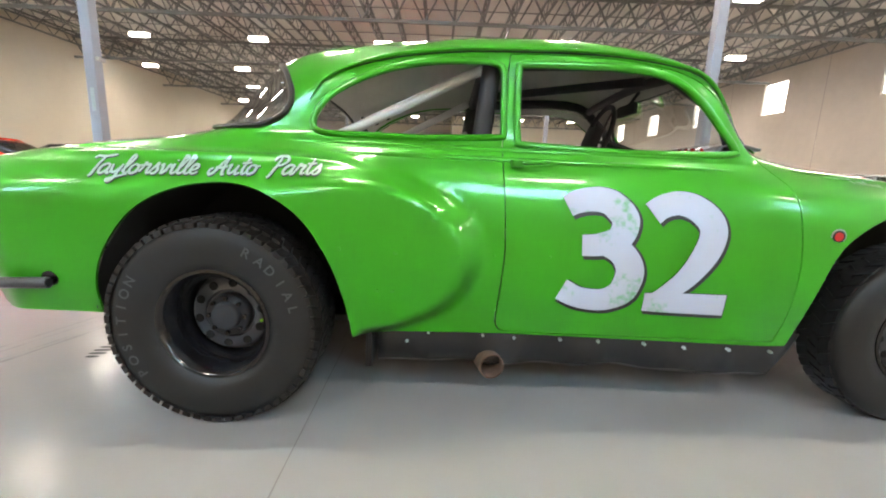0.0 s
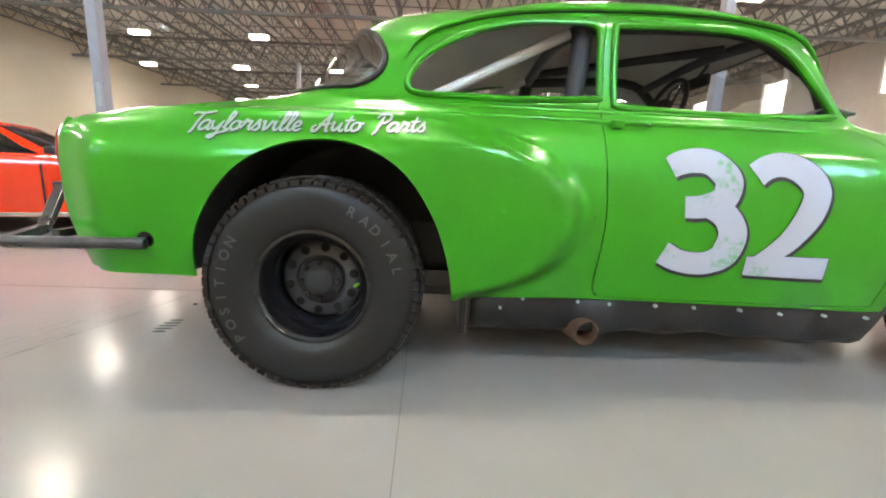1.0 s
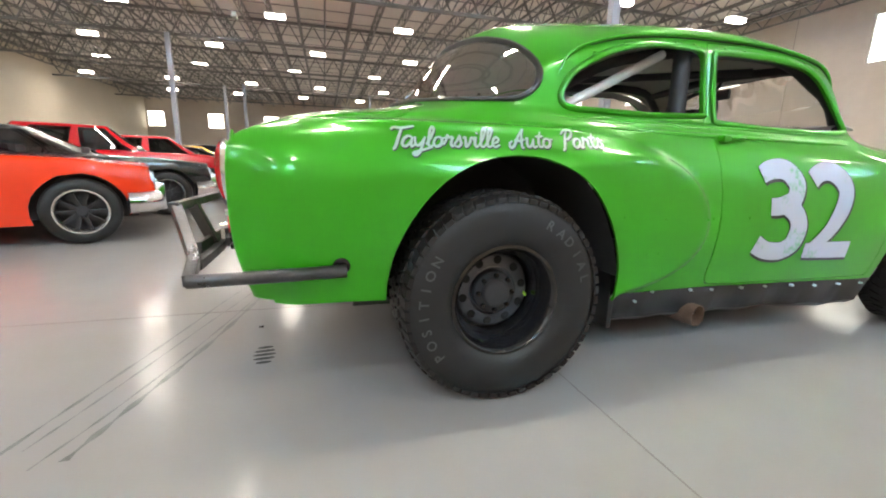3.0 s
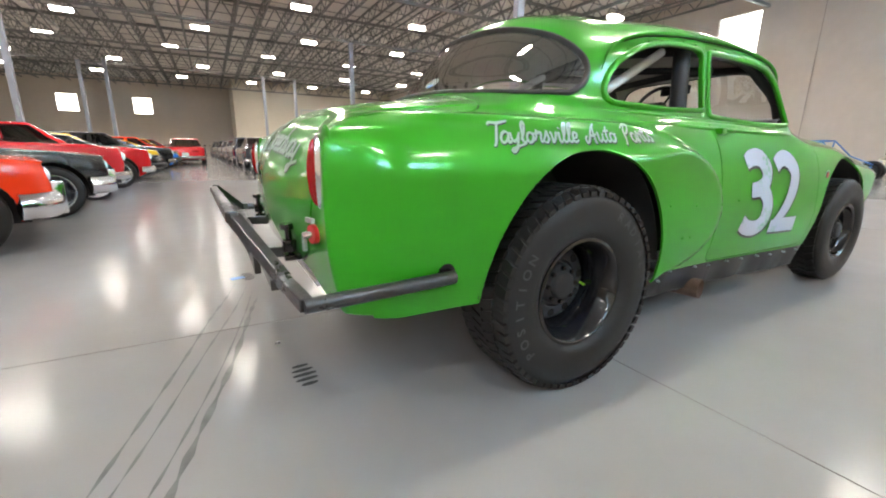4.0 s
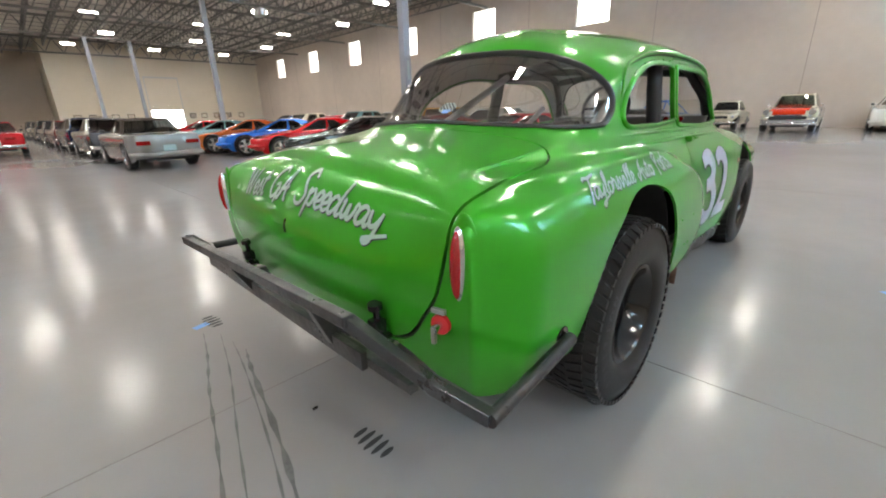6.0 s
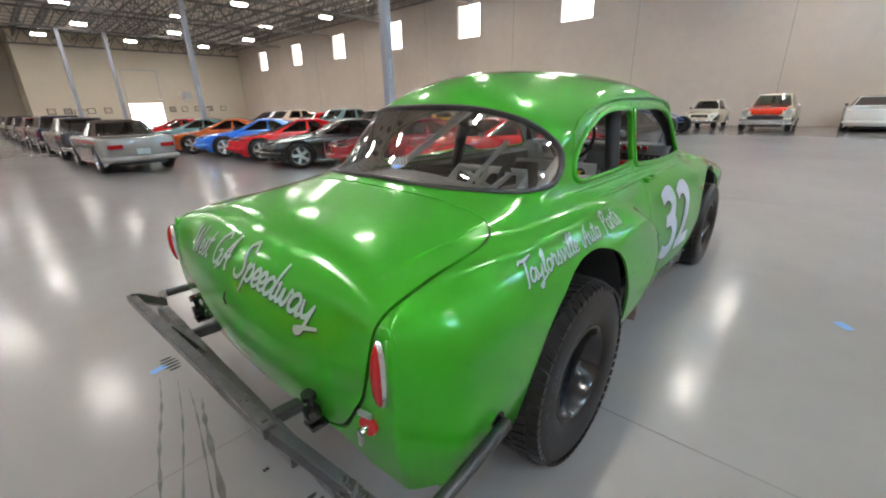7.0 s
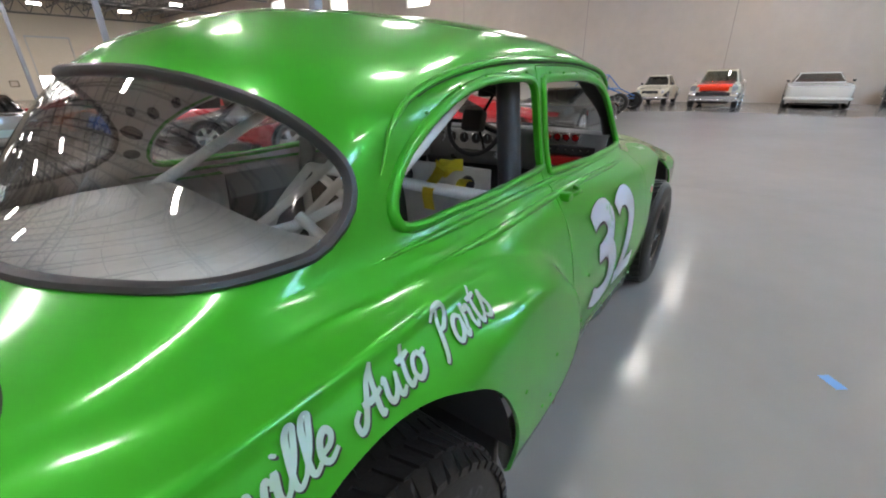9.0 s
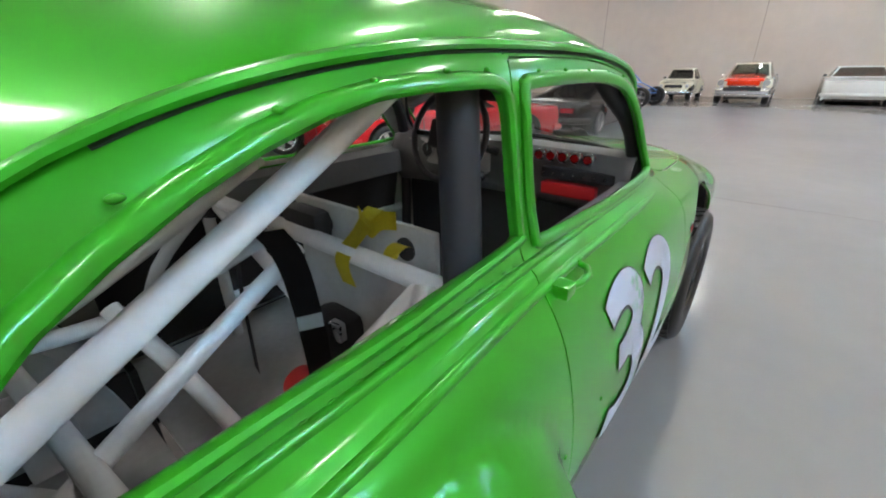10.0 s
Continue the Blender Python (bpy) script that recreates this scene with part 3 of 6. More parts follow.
# the rear fender stands proud of the door and ends in a rounded pontoon
px, pz = shell[..., 0], shell[..., 2]
low = np.where(pz < 0.70, step(0.25, 0.6, px), 1.0)
dome = step(-0.15, 0.85, px)
tall = 0.43 - 0.07 * dome
reach = np.sqrt((np.maximum(px - 0.50, 0) / 0.575) ** 2 + (low * (pz - 0.70) / tall) ** 2)
side = step(0.70, 0.80, -shell[..., 1]) * step(-0.97, -0.75, px)
upward = np.clip(np.maximum(pz - 0.70, 0) / tall / (reach + 1e-6), 0, 1) ** 2
shell[..., 1] -= (0.074 + 0.024 * dome) * (1 - step(0.78 - 0.38 * upward * (1 - dome), 1.0, reach)) * side
# a raised moulding line under the windows
belt = np.exp(-((pz - 1.125) / 0.012) ** 2) * step(0.2, 0.5, px) * (1 - step(2.0, 2.3, px)) * (shell[..., 1] < -0.6)
shell[..., 1] -= 0.006 * belt
# the crown along the top of the rear fender, with a hollow between it and the belt
crown_z = 1.070 - 0.24 * np.maximum(px - 0.25, 0) ** 2
along = step(-0.92, -0.6, px) * (1 - step(0.15, 0.70, px)) * (shell[..., 1] < -0.70)
crown = np.exp(-((pz - crown_z) / 0.013) ** 2) * along
hollow = np.exp(-((pz - crown_z - 0.036) / 0.018) ** 2) * along
shell[..., 1] -= 0.011 * crown - 0.010 * hollow
shell[..., 2] += 0.008 * crown - 0.006 * hollow

skin = grid_skin(shell)
full = Skin(skin.v.copy(), list(skin.f), skin.n.copy())
tree = BVHTree.FromPolygons([tuple(v) for v in full.v], full.f)


def on_side(x, z, off=0.0):
    """A point of the right flank at x, z, lifted by off."""
    hit, n, _, _ = tree.ray_cast(Vector((x, -3, z)), Vector((0, 1, 0)))
    if hit is None:
        return Vector((x, -0.85, z)), Vector((0, -1, 0))
    if n.y > 0:
        n = -n
    return hit + n * off, n


def on_rear(y, z, off=0.0):
    hit, n, _, _ = tree.ray_cast(Vector((-3, -abs(y) - 1e-4, z)), Vector((1, 0, 0)))
    if hit is None:
        return Vector((-1, y, z)), Vector((-1, 0, 0))
    if n.x > 0:
        n = -n
    hit = hit + n * off
    if y > 0:
        hit.y, n = -hit.y, Vector((n.x, -n.y, n.z))
    return hit, n


def wrap(v):
    """Distance from the middle plane that keeps growing round the rear corner of the cabin."""
    return v[:, 1] - 0.8 * np.maximum(v[:, 0] - 0.1, 0) * (v[:, 0] < 1.0)


REAR_ARCH = smooth_loop(ctl("-.46,.1 -.46,.42 -.445,.58 -.385,.72 -.27,.86 -.12,.945 .05,.972 .2,.945 .34,.86 .44,.72 .505,.55 .535,.36 .54,.1"), 5)
FRONT_ARCH = smooth_loop([(x + AXLE, z) for x, z in ctl("-.62,.1 -.60,.35 -.54,.59 -.45,.78 -.28,.90 -.10,.945 .06,.93 .22,.86 .34,.75 .42,.58 .47,.36 .48,.1")], 5)
QUARTER_WINDOW = smooth_loop(ctl(".345,1.21 .355,1.27 .43,1.352 .60,1.435 .80,1.483 1.00,1.495 1.085,1.49 1.113,1.455 1.118,1.33 1.12,1.22 1.10,1.195 .85,1.19 .55,1.186 .40,1.186"), 5)
DOOR_WINDOW = smooth_loop(ctl("1.205,1.47 1.235,1.492 1.45,1.492 1.70,1.482 1.85,1.452 1.97,1.37 2.07,1.26 2.13,1.185 2.115,1.158 1.9,1.152 1.5,1.16 1.24,1.168 1.21,1.19 1.205,1.33"), 5)
REAR_WINDOW = smooth_loop(ctl("0,1.535 -.28,1.528 -.46,1.497 -.60,1.46 -.71,1.408 -.787,1.345 -.80,1.275 -.758,1.220 -.68,1.198 -.53,1.206 -.30,1.219 0,1.230 .30,1.219 .45,1.38 .28,1.528"), 6)
WINDSHIELD = smooth_loop(ctl("0,1.535 -.30,1.53 -.46,1.505 -.55,1.44 -.60,1.33 -.61,1.22 -.55,1.185 -.3,1.19 0,1.195 .3,1.19 .45,1.35 .3,1.53"), 6)
DOOR = smooth_loop(ctl("1.152,1.53 1.17,1.541 1.5,1.543 1.75,1.522 1.93,1.478 2.05,1.40 2.15,1.28 2.235,1.17 2.30,1.08 2.345,1.0 2.37,.78 2.36,.55 2.335,.38 2.30,.362 1.6,.368 1.18,.375 1.13,.40 1.122,.47 1.143,.72 1.135,.95 1.128,1.1 1.14,1.3"), 4)
TRUNK = smooth_loop(ctl(".85,0 .854,-.27 .857,-.45 .846,-.607 .816,-.683 .757,-.735 .60,-.785 .301,-.812 .035,-.808 -.17,-.78 -.28,-.72 -.37,-.64 -.42,-.5 -.44,-.25 -.445,0 -.44,.25 .2,.4 .854,.27"), 5)
HOOD = smooth_loop(ctl("2.47,0 2.45,-.3 2.40,-.58 2.45,-.66 2.7,-.67 3.1,-.64 3.5,-.56 3.75,-.4 3.86,-.2 3.88,0 3.86,.2 3.2,.5 2.45,.3"), 5)


def far_from(mask, d):
    return np.where(mask, d, 1.0)


_, skin = skin.cut(lambda v: far_from(v[:, 2] < 1.1, inside(REAR_ARCH, v[:, 0], v[:, 2])))
_, skin = skin.cut(lambda v: far_from(v[:, 2] < 1.1, inside(FRONT_ARCH, v[:, 0], v[:, 2])))
_, skin = skin.cut(lambda v: np.where(v[:, 0] < -0.83, v[:, 2] - 0.56 + 0.10 * step(0.55, 0.80, -v[:, 1]), v[:, 2] - 0.1))
_, skin = skin.cut(lambda v: far_from((v[:, 1] < -0.5) & (v[:, 2] > 1.1), inside(QUARTER_WINDOW, v[:, 0], v[:, 2])))
_, skin = skin.cut(lambda v: far_from((v[:, 1] < -0.5) & (v[:, 2] > 1.1), inside(DOOR_WINDOW, v[:, 0], v[:, 2])))
_, skin = skin.cut(lambda v: far_from((v[:, 0] < 0.45) & (v[:, 2] > 1.15), inside(REAR_WINDOW, wrap(v), v[:, 2])))
_, skin = skin.cut(lambda v: far_from((v[:, 0] > 1.9) & (v[:, 2] > 1.15), inside(WINDSHIELD, v[:, 1], v[:, 2])))
door_skin, skin = skin.cut(lambda v: far_from((v[:, 1] < -0.45) & (v[:, 2] < 1.56), inside(DOOR, v[:, 0], v[:, 2]) - 0.002))
door_skin, _ = door_skin.cut(lambda v: inside(DOOR, v[:, 0], v[:, 2]) + 0.002)
trunk_skin, skin = skin.cut(lambda v: far_from(v[:, 0] < -0.2, inside(TRUNK, v[:, 0] + v[:, 2], v[:, 1]) - 0.0035))
trunk_skin, _ = trunk_skin.cut(lambda v: inside(TRUNK, v[:, 0] + v[:, 2], v[:, 1]) + 0.003 + 0.005 * step(0.85, 0.5, v[:, 0] + v[:, 2]) * step(0.3, 0.6, -v[:, 1]))
hood_skin, skin = skin.cut(lambda v: far_from((v[:, 0] > 2.3) & (v[:, 2] > 0.9), inside(HOOD, v[:, 0], v[:, 1]) - 0.003))
hood_skin, _ = hood_skin.cut(lambda v: inside(HOOD, v[:, 0], v[:, 1]) + 0.003)
body = skin.object("body", GREEN, car, "glossy green painted steel body shell", (1, -1), 0.012, HEADLINER)
doors = [door_skin.object("door", GREEN, car, "green front door with an open window", (s,), 0.014, INNER_GREY) for s in (1, -1)]
trunk_lid = trunk_skin.object("trunk_lid", GREEN, car, "rounded green trunk lid", (1, -1), 0.012, INNER_GREY)
seal_line = []
for q, y in TRUNK:
    if y <= 0.0:
        hit, n, _, _ = tree.ray_cast(Vector((q / 2 - 2, y - 1e-4, q / 2 + 2)), Vector((1, 0, -1)).normalized())
        if hit is not None:
            seal_line.append(hit - (n if n.z - n.x > 0 else -n) * 0.016)
for s in (1, -1):
    part("trunk_seal", tube([(p.x, p.y * s, p.z) for p in seal_line], 0.010, 6), SEAL_AND_SHADE, body, "dark rubber seal in the trunk gap")
hood = hood_skin.object("hood", GREEN, car, "green engine hood", (1, -1), 0.012, INNER_GREY)


def glass_and_seal(name, loop, u_of, keep, width):
    """A pane cut out of the shell and a rubber seal round it."""
    grid = Skin(full.v, full.f, full.n)
    pane, _ = grid.cut(lambda v: far_from(keep(v), inside(loop, u_of(v), v[:, 2])))
    ob = pane.object(name, PANE, car, "curved glass with reflections", (1, -1))
    ob.visible_shadow = False
    edge = pane.v[len(full.v):]
    edge = edge[np.argsort(np.arctan2(edge[:, 2] - 1.37, -u_of(edge) - 0.3))]
    edge = edge[edge[:, 1] < -0.004]
    order = np.arctan2(edge[:, 2] - 1.37, -u_of(edge) + 0.25)
    edge = edge[np.argsort(order)]
    pts = [Vector((edge[0][0], 0, edge[0][2]))] + [Vector(p) for p in edge[::4]] + [Vector((edge[-1][0], 0, edge[-1][2]))]
    loop3 = pts + [Vector((p.x, -p.y, p.z)) for p in pts[-2:0:-1]]
    part("seal", tube(loop3, width, 8, True, 0.8), SEAL, ob, "black rubber seal")
    return ob


rear_window = glass_and_seal("rear_window", REAR_WINDOW, wrap, lambda v: (v[:, 0] < 0.45) & (v[:, 2] > 1.15), 0.016)
windshield = glass_and_seal("windshield", WINDSHIELD, lambda v: v[:, 1], lambda v: (v[:, 0] > 1.9) & (v[:, 2] > 1.15), 0.015)

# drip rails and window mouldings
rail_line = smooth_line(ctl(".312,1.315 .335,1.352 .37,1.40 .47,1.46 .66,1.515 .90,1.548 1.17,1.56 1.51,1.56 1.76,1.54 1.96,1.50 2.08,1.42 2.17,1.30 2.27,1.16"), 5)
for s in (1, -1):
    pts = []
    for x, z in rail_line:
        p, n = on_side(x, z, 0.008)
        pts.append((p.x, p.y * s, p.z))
    # thin dark tube that paints in the shade line beneath the rail
    part("drip_channel", tube([(x, y + 0.001 * s, z - 0.0115) for x, y, z in pts[16:-2]], 0.0035, 6), SEAL_AND_SHADE, car, "dark strip painted as the shade under the drip rail")
    part("drip_rail", tube(pts, [0.0125 * min(1, 0.12 + i / 22, 0.3 + (len(pts) - 1 - i) / 9) for i in range(len(pts))], 8, False, 0.8), GREEN, car, "green roof drip rail")


for s in (1, -1):
    for loop, host in ((QUARTER_WINDOW, body), (DOOR_WINDOW, doors[0] if s > 0 else doors[1])):
        mid = loop.mean(0)
        pts = []
        for p in loop[::2]:
            d = (p - mid) / np.linalg.norm(p - mid)
            q, n = on_side(*(p + d * 0.014), 0.001)
            pts.append((q.x, q.y * s, q.z))
        part("window_lip", tube(pts, 0.0135, 10, True, 1.25), GREEN, host, "green rolled window lip")
    for z0, z1, x0, x1, r in ((1.150, 1.128, 0.06, 2.22, 0.013), (1.106, 1.083, 0.22, 2.28, 0.015)):
        pts = []
        for x in np.linspace(x0, x1, 60):
            q, n = on_side(x, z0 + (z1 - z0) * (x - x0) / (x1 - x0), -0.45 * r)
            pts.append((q.x, q.y * s, q.z))
        part("belt_moulding", tube(pts, [r * min(1, 0.15 + i / 14, 0.15 + (59 - i) / 14) for i in range(60)], 10), GREEN, body, "raised green belt moulding")


# painted figures and script, all drawn as brush strokes
def figure(path, widths, lift=0.0):
    """A brush stroke along a path, as a flat strip; z keeps its lift."""
    p = smooth_line(path, 6)
    w = np.interp(np.linspace(0, 1, len(p)), np.linspace(0, 1, len(widths)), widths)
    d = np.gradient(p, axis=0)
    d /= np.linalg.norm(d, axis=1)[:, None] + 1e-9
    n = np.stack([-d[:, 1], d[:, 0]], -1)
    a, b = p + n * (w / 2)[:, None], p - n * (w / 2)[:, None]
    verts = [(*q, lift) for q in a] + [(*q, lift) for q in p] + [(*q, lift) for q in b]
    k = len(p)
    faces = [(r * k + i, r * k + i + 1, (r + 1) * k + i + 1, (r + 1) * k + i) for r in (0, 1) for i in range(k - 1)]
    return verts, faces


def stroke_mesh(name, pieces, off, place, material, parent, label, s=1):
    vs, fs = [], []
    for v, f in pieces:
        fs += [tuple(i + len(vs) for i in g) for g in f]
        vs += v
    me = polys(vs, fs)
    for v in me.vertices:
        v.co = place(v.co.x, v.co.y, off + v.co.z)
        if s < 0:
            v.co.y *= -1
    me.update()
    return mesh_from(name, me, material, parent, label)


def flat_side(x, z, off):
    return on_side(x, z, off)[0]


three = [ctl("1.393,.916 1.43,.935 1.481,.946 1.535,.946 1.585,.925 1.63,.868 1.605,.795 1.522,.767 1.456,.763"), ctl("1.50,.766 1.56,.765 1.625,.73 1.658,.663 1.637,.585 1.59,.55 1.535,.538 1.451,.548 1.382,.580")]
two = [ctl("1.741,.898 1.77,.92 1.811,.937 1.86,.942 1.92,.925 1.975,.88 1.993,.825 1.966,.744 1.899,.647 1.83,.585 1.765,.540"), ctl("1.729,.535 1.80,.534 1.90,.533 2.071,.530")]
three_w, two_w = [[0.085, 0.092, 0.095, 0.10, 0.108, 0.115, 0.105, 0.09, 0.084], [0.07, 0.09, 0.105, 0.118, 0.118, 0.10, 0.092, 0.088, 0.092]], [[0.098, 0.094, 0.092, 0.096, 0.105, 0.113, 0.115, 0.11, 0.09, 0.075, 0.06], [0.078, 0.084, 0.088, 0.090]]
for s, d in ((1, doors[0]), (-1, doors[1])):
    def turn(x, s=s):
        return x if s > 0 else 3.46 - x

    for nm, strokes, ws in (("figure_three", three, three_w), ("figure_two", two, two_w)):
        stroke_mesh(nm, [figure([(turn(x) + 0.006, z - 0.007) for x, z in p], [q + 0.018 for q in w], 0.0004 * k) for k, (p, w) in enumerate(zip(strokes, ws))], 0.003, flat_side, BLACK_LINE, d, "black outline of a painted figure", s)
        stroke_mesh(nm, [figure([(turn(x), z) for x, z in p], w, 0.0004 * k) for k, (p, w) in enumerate(zip(strokes, ws))], 0.0055, flat_side, FIGURE_PAINT, d, "white hand-painted figure with green showing through", s)

SCRIPT = {
    "T": (0.56, "0,.84 .14,.96 .45,.93 .8,.99 1.05,1.06", ".52,.95 .42,.5 .34,.0 .24,-.16"),
    "a": (0.55, ".5,.42 .32,.52 .12,.4 .06,.15 .18,0 .36,.1 .48,.35", ".5,.48 .46,.15 .52,.0 .66,.1"),
    "y": (0.58, ".06,.5 .1,.2 .22,.06 .38,.15 .5,.4", ".54,.5 .46,.1 .36,-.3 .18,-.42 .1,-.32 .4,-.2 .95,-.02"),
    "l": (0.34, ".05,.1 .25,.5 .34,.9 .24,1.02 .16,.8 .14,.2 .24,0 .42,.12"),
    "o": (0.50, ".3,.5 .12,.42 .06,.18 .2,0 .4,.1 .44,.34 .3,.5 .4,.42 .6,.45"),
    "r": (0.50, ".04,.1 .14,.35 .18,.6 .26,.48 .44,.48 .4,.2 .46,.02 .6,.1"),
    "s": (0.42, ".04,.08 .2,.35 .3,.58 .32,.4 .4,.18 .28,0 .1,.06"),
    "v": (0.52, ".05,.42 .16,.5 .2,.25 .24,.02 .4,.2 .48,.48 .6,.42"),
    "i": (0.32, ".06,.3 .16,.5 .15,.18 .24,0 .4,.12", ".2,.70 .23,.76"),
    "e": (0.40, ".06,.18 .3,.26 .36,.42 .24,.52 .1,.4 .08,.14 .24,0 .46,.12"),
    "A": (0.78, ".1,.34 -.04,.2 .02,-.02 .18,.05 .34,.4 .5,.75 .64,1.04", ".64,1.04 .6,.5 .64,.0 .76,.02", ".2,.38 .45,.34 .78,.42"),
    "u": (0.60, ".05,.42 .14,.5 .13,.18 .24,.02 .4,.16 .5,.48", ".5,.48 .47,.14 .56,.0 .7,.1"),
    "t": (0.38, ".28,.9 .18,.3 .26,.02 .44,.1", ".0,.6 .2,.6 .46,.64"),
    "P": (0.66, ".34,.95 .26,.5 .16,.0 .06,-.18", ".02,.78 .2,1.0 .6,1.0 .68,.74 .45,.5 .24,.5"),
    "W": (0.98, ".0,.85 .12,1 .16,.5 .2,.02 .4,.5 .52,.9 .52,.4 .58,.02 .8,.5 .95,1.02"),
    "G": (0.74, ".75,.85 .55,1.02 .2,.85 .06,.4 .25,.0 .55,.08 .68,.4", ".4,.42 .7,.45 .66,.1 .6,-.2"),
    "S": (0.70, ".76,.85 .52,1.06 .25,.88 .4,.58 .6,.3 .45,.0 .15,.0 .0,.2"),
    "p": (0.56, ".08,.35 .18,.52 .14,.1 .06,-.4", ".16,.35 .35,.52 .5,.3 .38,.04 .18,.08"),
    "d": (0.60, ".45,.42 .28,.52 .1,.38 .06,.12 .2,0 .38,.15 .48,.4", ".62,1.0 .5,.4 .48,.1 .56,0 .7,.1"),
    "w": (0.78, ".05,.42 .14,.5 .14,.15 .24,.02 .36,.15 .4,.42 .42,.12 .52,.02 .66,.2 .72,.5 .84,.44"),
}


def script(text, weight):
    """Brush-script strokes for a line of text, one em high, and its length."""
    x, k, pieces = 0.0, 0, []
    for ch in text:
        if ch == " ":
            x += 0.62
            continue
        adv, *strokes = SCRIPT[ch]
        for st in strokes:
            pts = [(x + px + 0.22 * py, py) for px, py in ctl(st)]
            pieces.append((pts, [weight * 0.75, weight, weight * 1.1, weight, weight * 0.7], 0.0003 * (k % 4)))
            k += 1
        x += adv
    return pieces, x


def painted_script(text, weight, off, place, material, parent, name, label):
    pieces, length = script(text, weight)
    stroke_mesh(name, [figure(*p) for p in pieces], off, lambda u, v, o: place(u / length, v, o), material, parent, label)


def side_place(dx, dz):
    return lambda t, v, o: on_side(-0.452 + 0.86 * t + dx, 0.985 + 0.022 * t + 0.068 * v + dz, o)[0]


def rear_place(dx, dz):
    return lambda t, v, o: on_rear(0.55 - 1.07 * t + dx, 0.925 + 0.0 * t + 0.035 * math.sin(math.pi * t) + 0.108 * v + dz, o)[0]


for nm, mt, w, off, sh in (("lettering", SILVER_PAINT, 0.132, 0.0045, 0.0), ("lettering_shadow", BLACK_LINE, 0.152, 0.0025, 0.0035)):
    painted_script("Taylorsville Auto Parts", w, off, side_place(sh * 0.6, -sh), mt, body, nm, "silver hand-painted script lettering")
    painted_script("West GA Speedway", w, off, rear_place(-sh * 0.6, -sh), mt, trunk_lid, nm, "silver hand-painted script lettering")

# faint lettering on the side of the hood, too small to read
bars = []
for k, (x, tall) in enumerate(((2.69, 0.020), (2.712, 0.012), (2.728, 0.012), (2.747, 0.018), (2.765, 0.011), (2.783, 0.011), (2.80, 0.016))):
    bars.append(figure([(x, 1.045 - 0.12 * (x - 2.69)), (x + 0.004, 1.045 - 0.12 * (x - 2.69) + tall)], [0.006, 0.006], 0.0))
stroke_mesh("lettering", bars, 0.004, flat_side, SILVER_PAINT, hood, "short row of faint silver letters")

# door handles
for s, d in ((1, doors[0]), (-1, doors[1])):
    a, b = on_side(1.18, 1.086)[0], on_side(1.318, 1.086)[0]
    ys = [min(a.y, b.y) - w for w in (-0.012, 0.022, 0.040)]
    h = part("door_handle", box(1.160, 1.206, min(ys[0] * s, ys[2] * s), max(ys[0] * s, ys[2] * s), 1.066, 1.098, bevel=0.007), GREEN, d, "green painted pull handle")
    part("grip", tube([(1.19, ys[1] * s, 1.083), (1.225, ys[2] * s, 1.085), (1.275, ys[2] * s, 1.086), (1.308, ys[1] * s, 1.087), (1.322, (b.y + 0.012) * s, 1.088)], 0.0095, 10, flat=0.85), GREEN, h)
    part("foot", box(1.308, 1.338, min((b.y + 0.014) * s, (b.y - 0.007) * s), max((b.y + 0.014) * s, (b.y - 0.007) * s), 1.074, 1.100, bevel=0.006), GREEN, h)


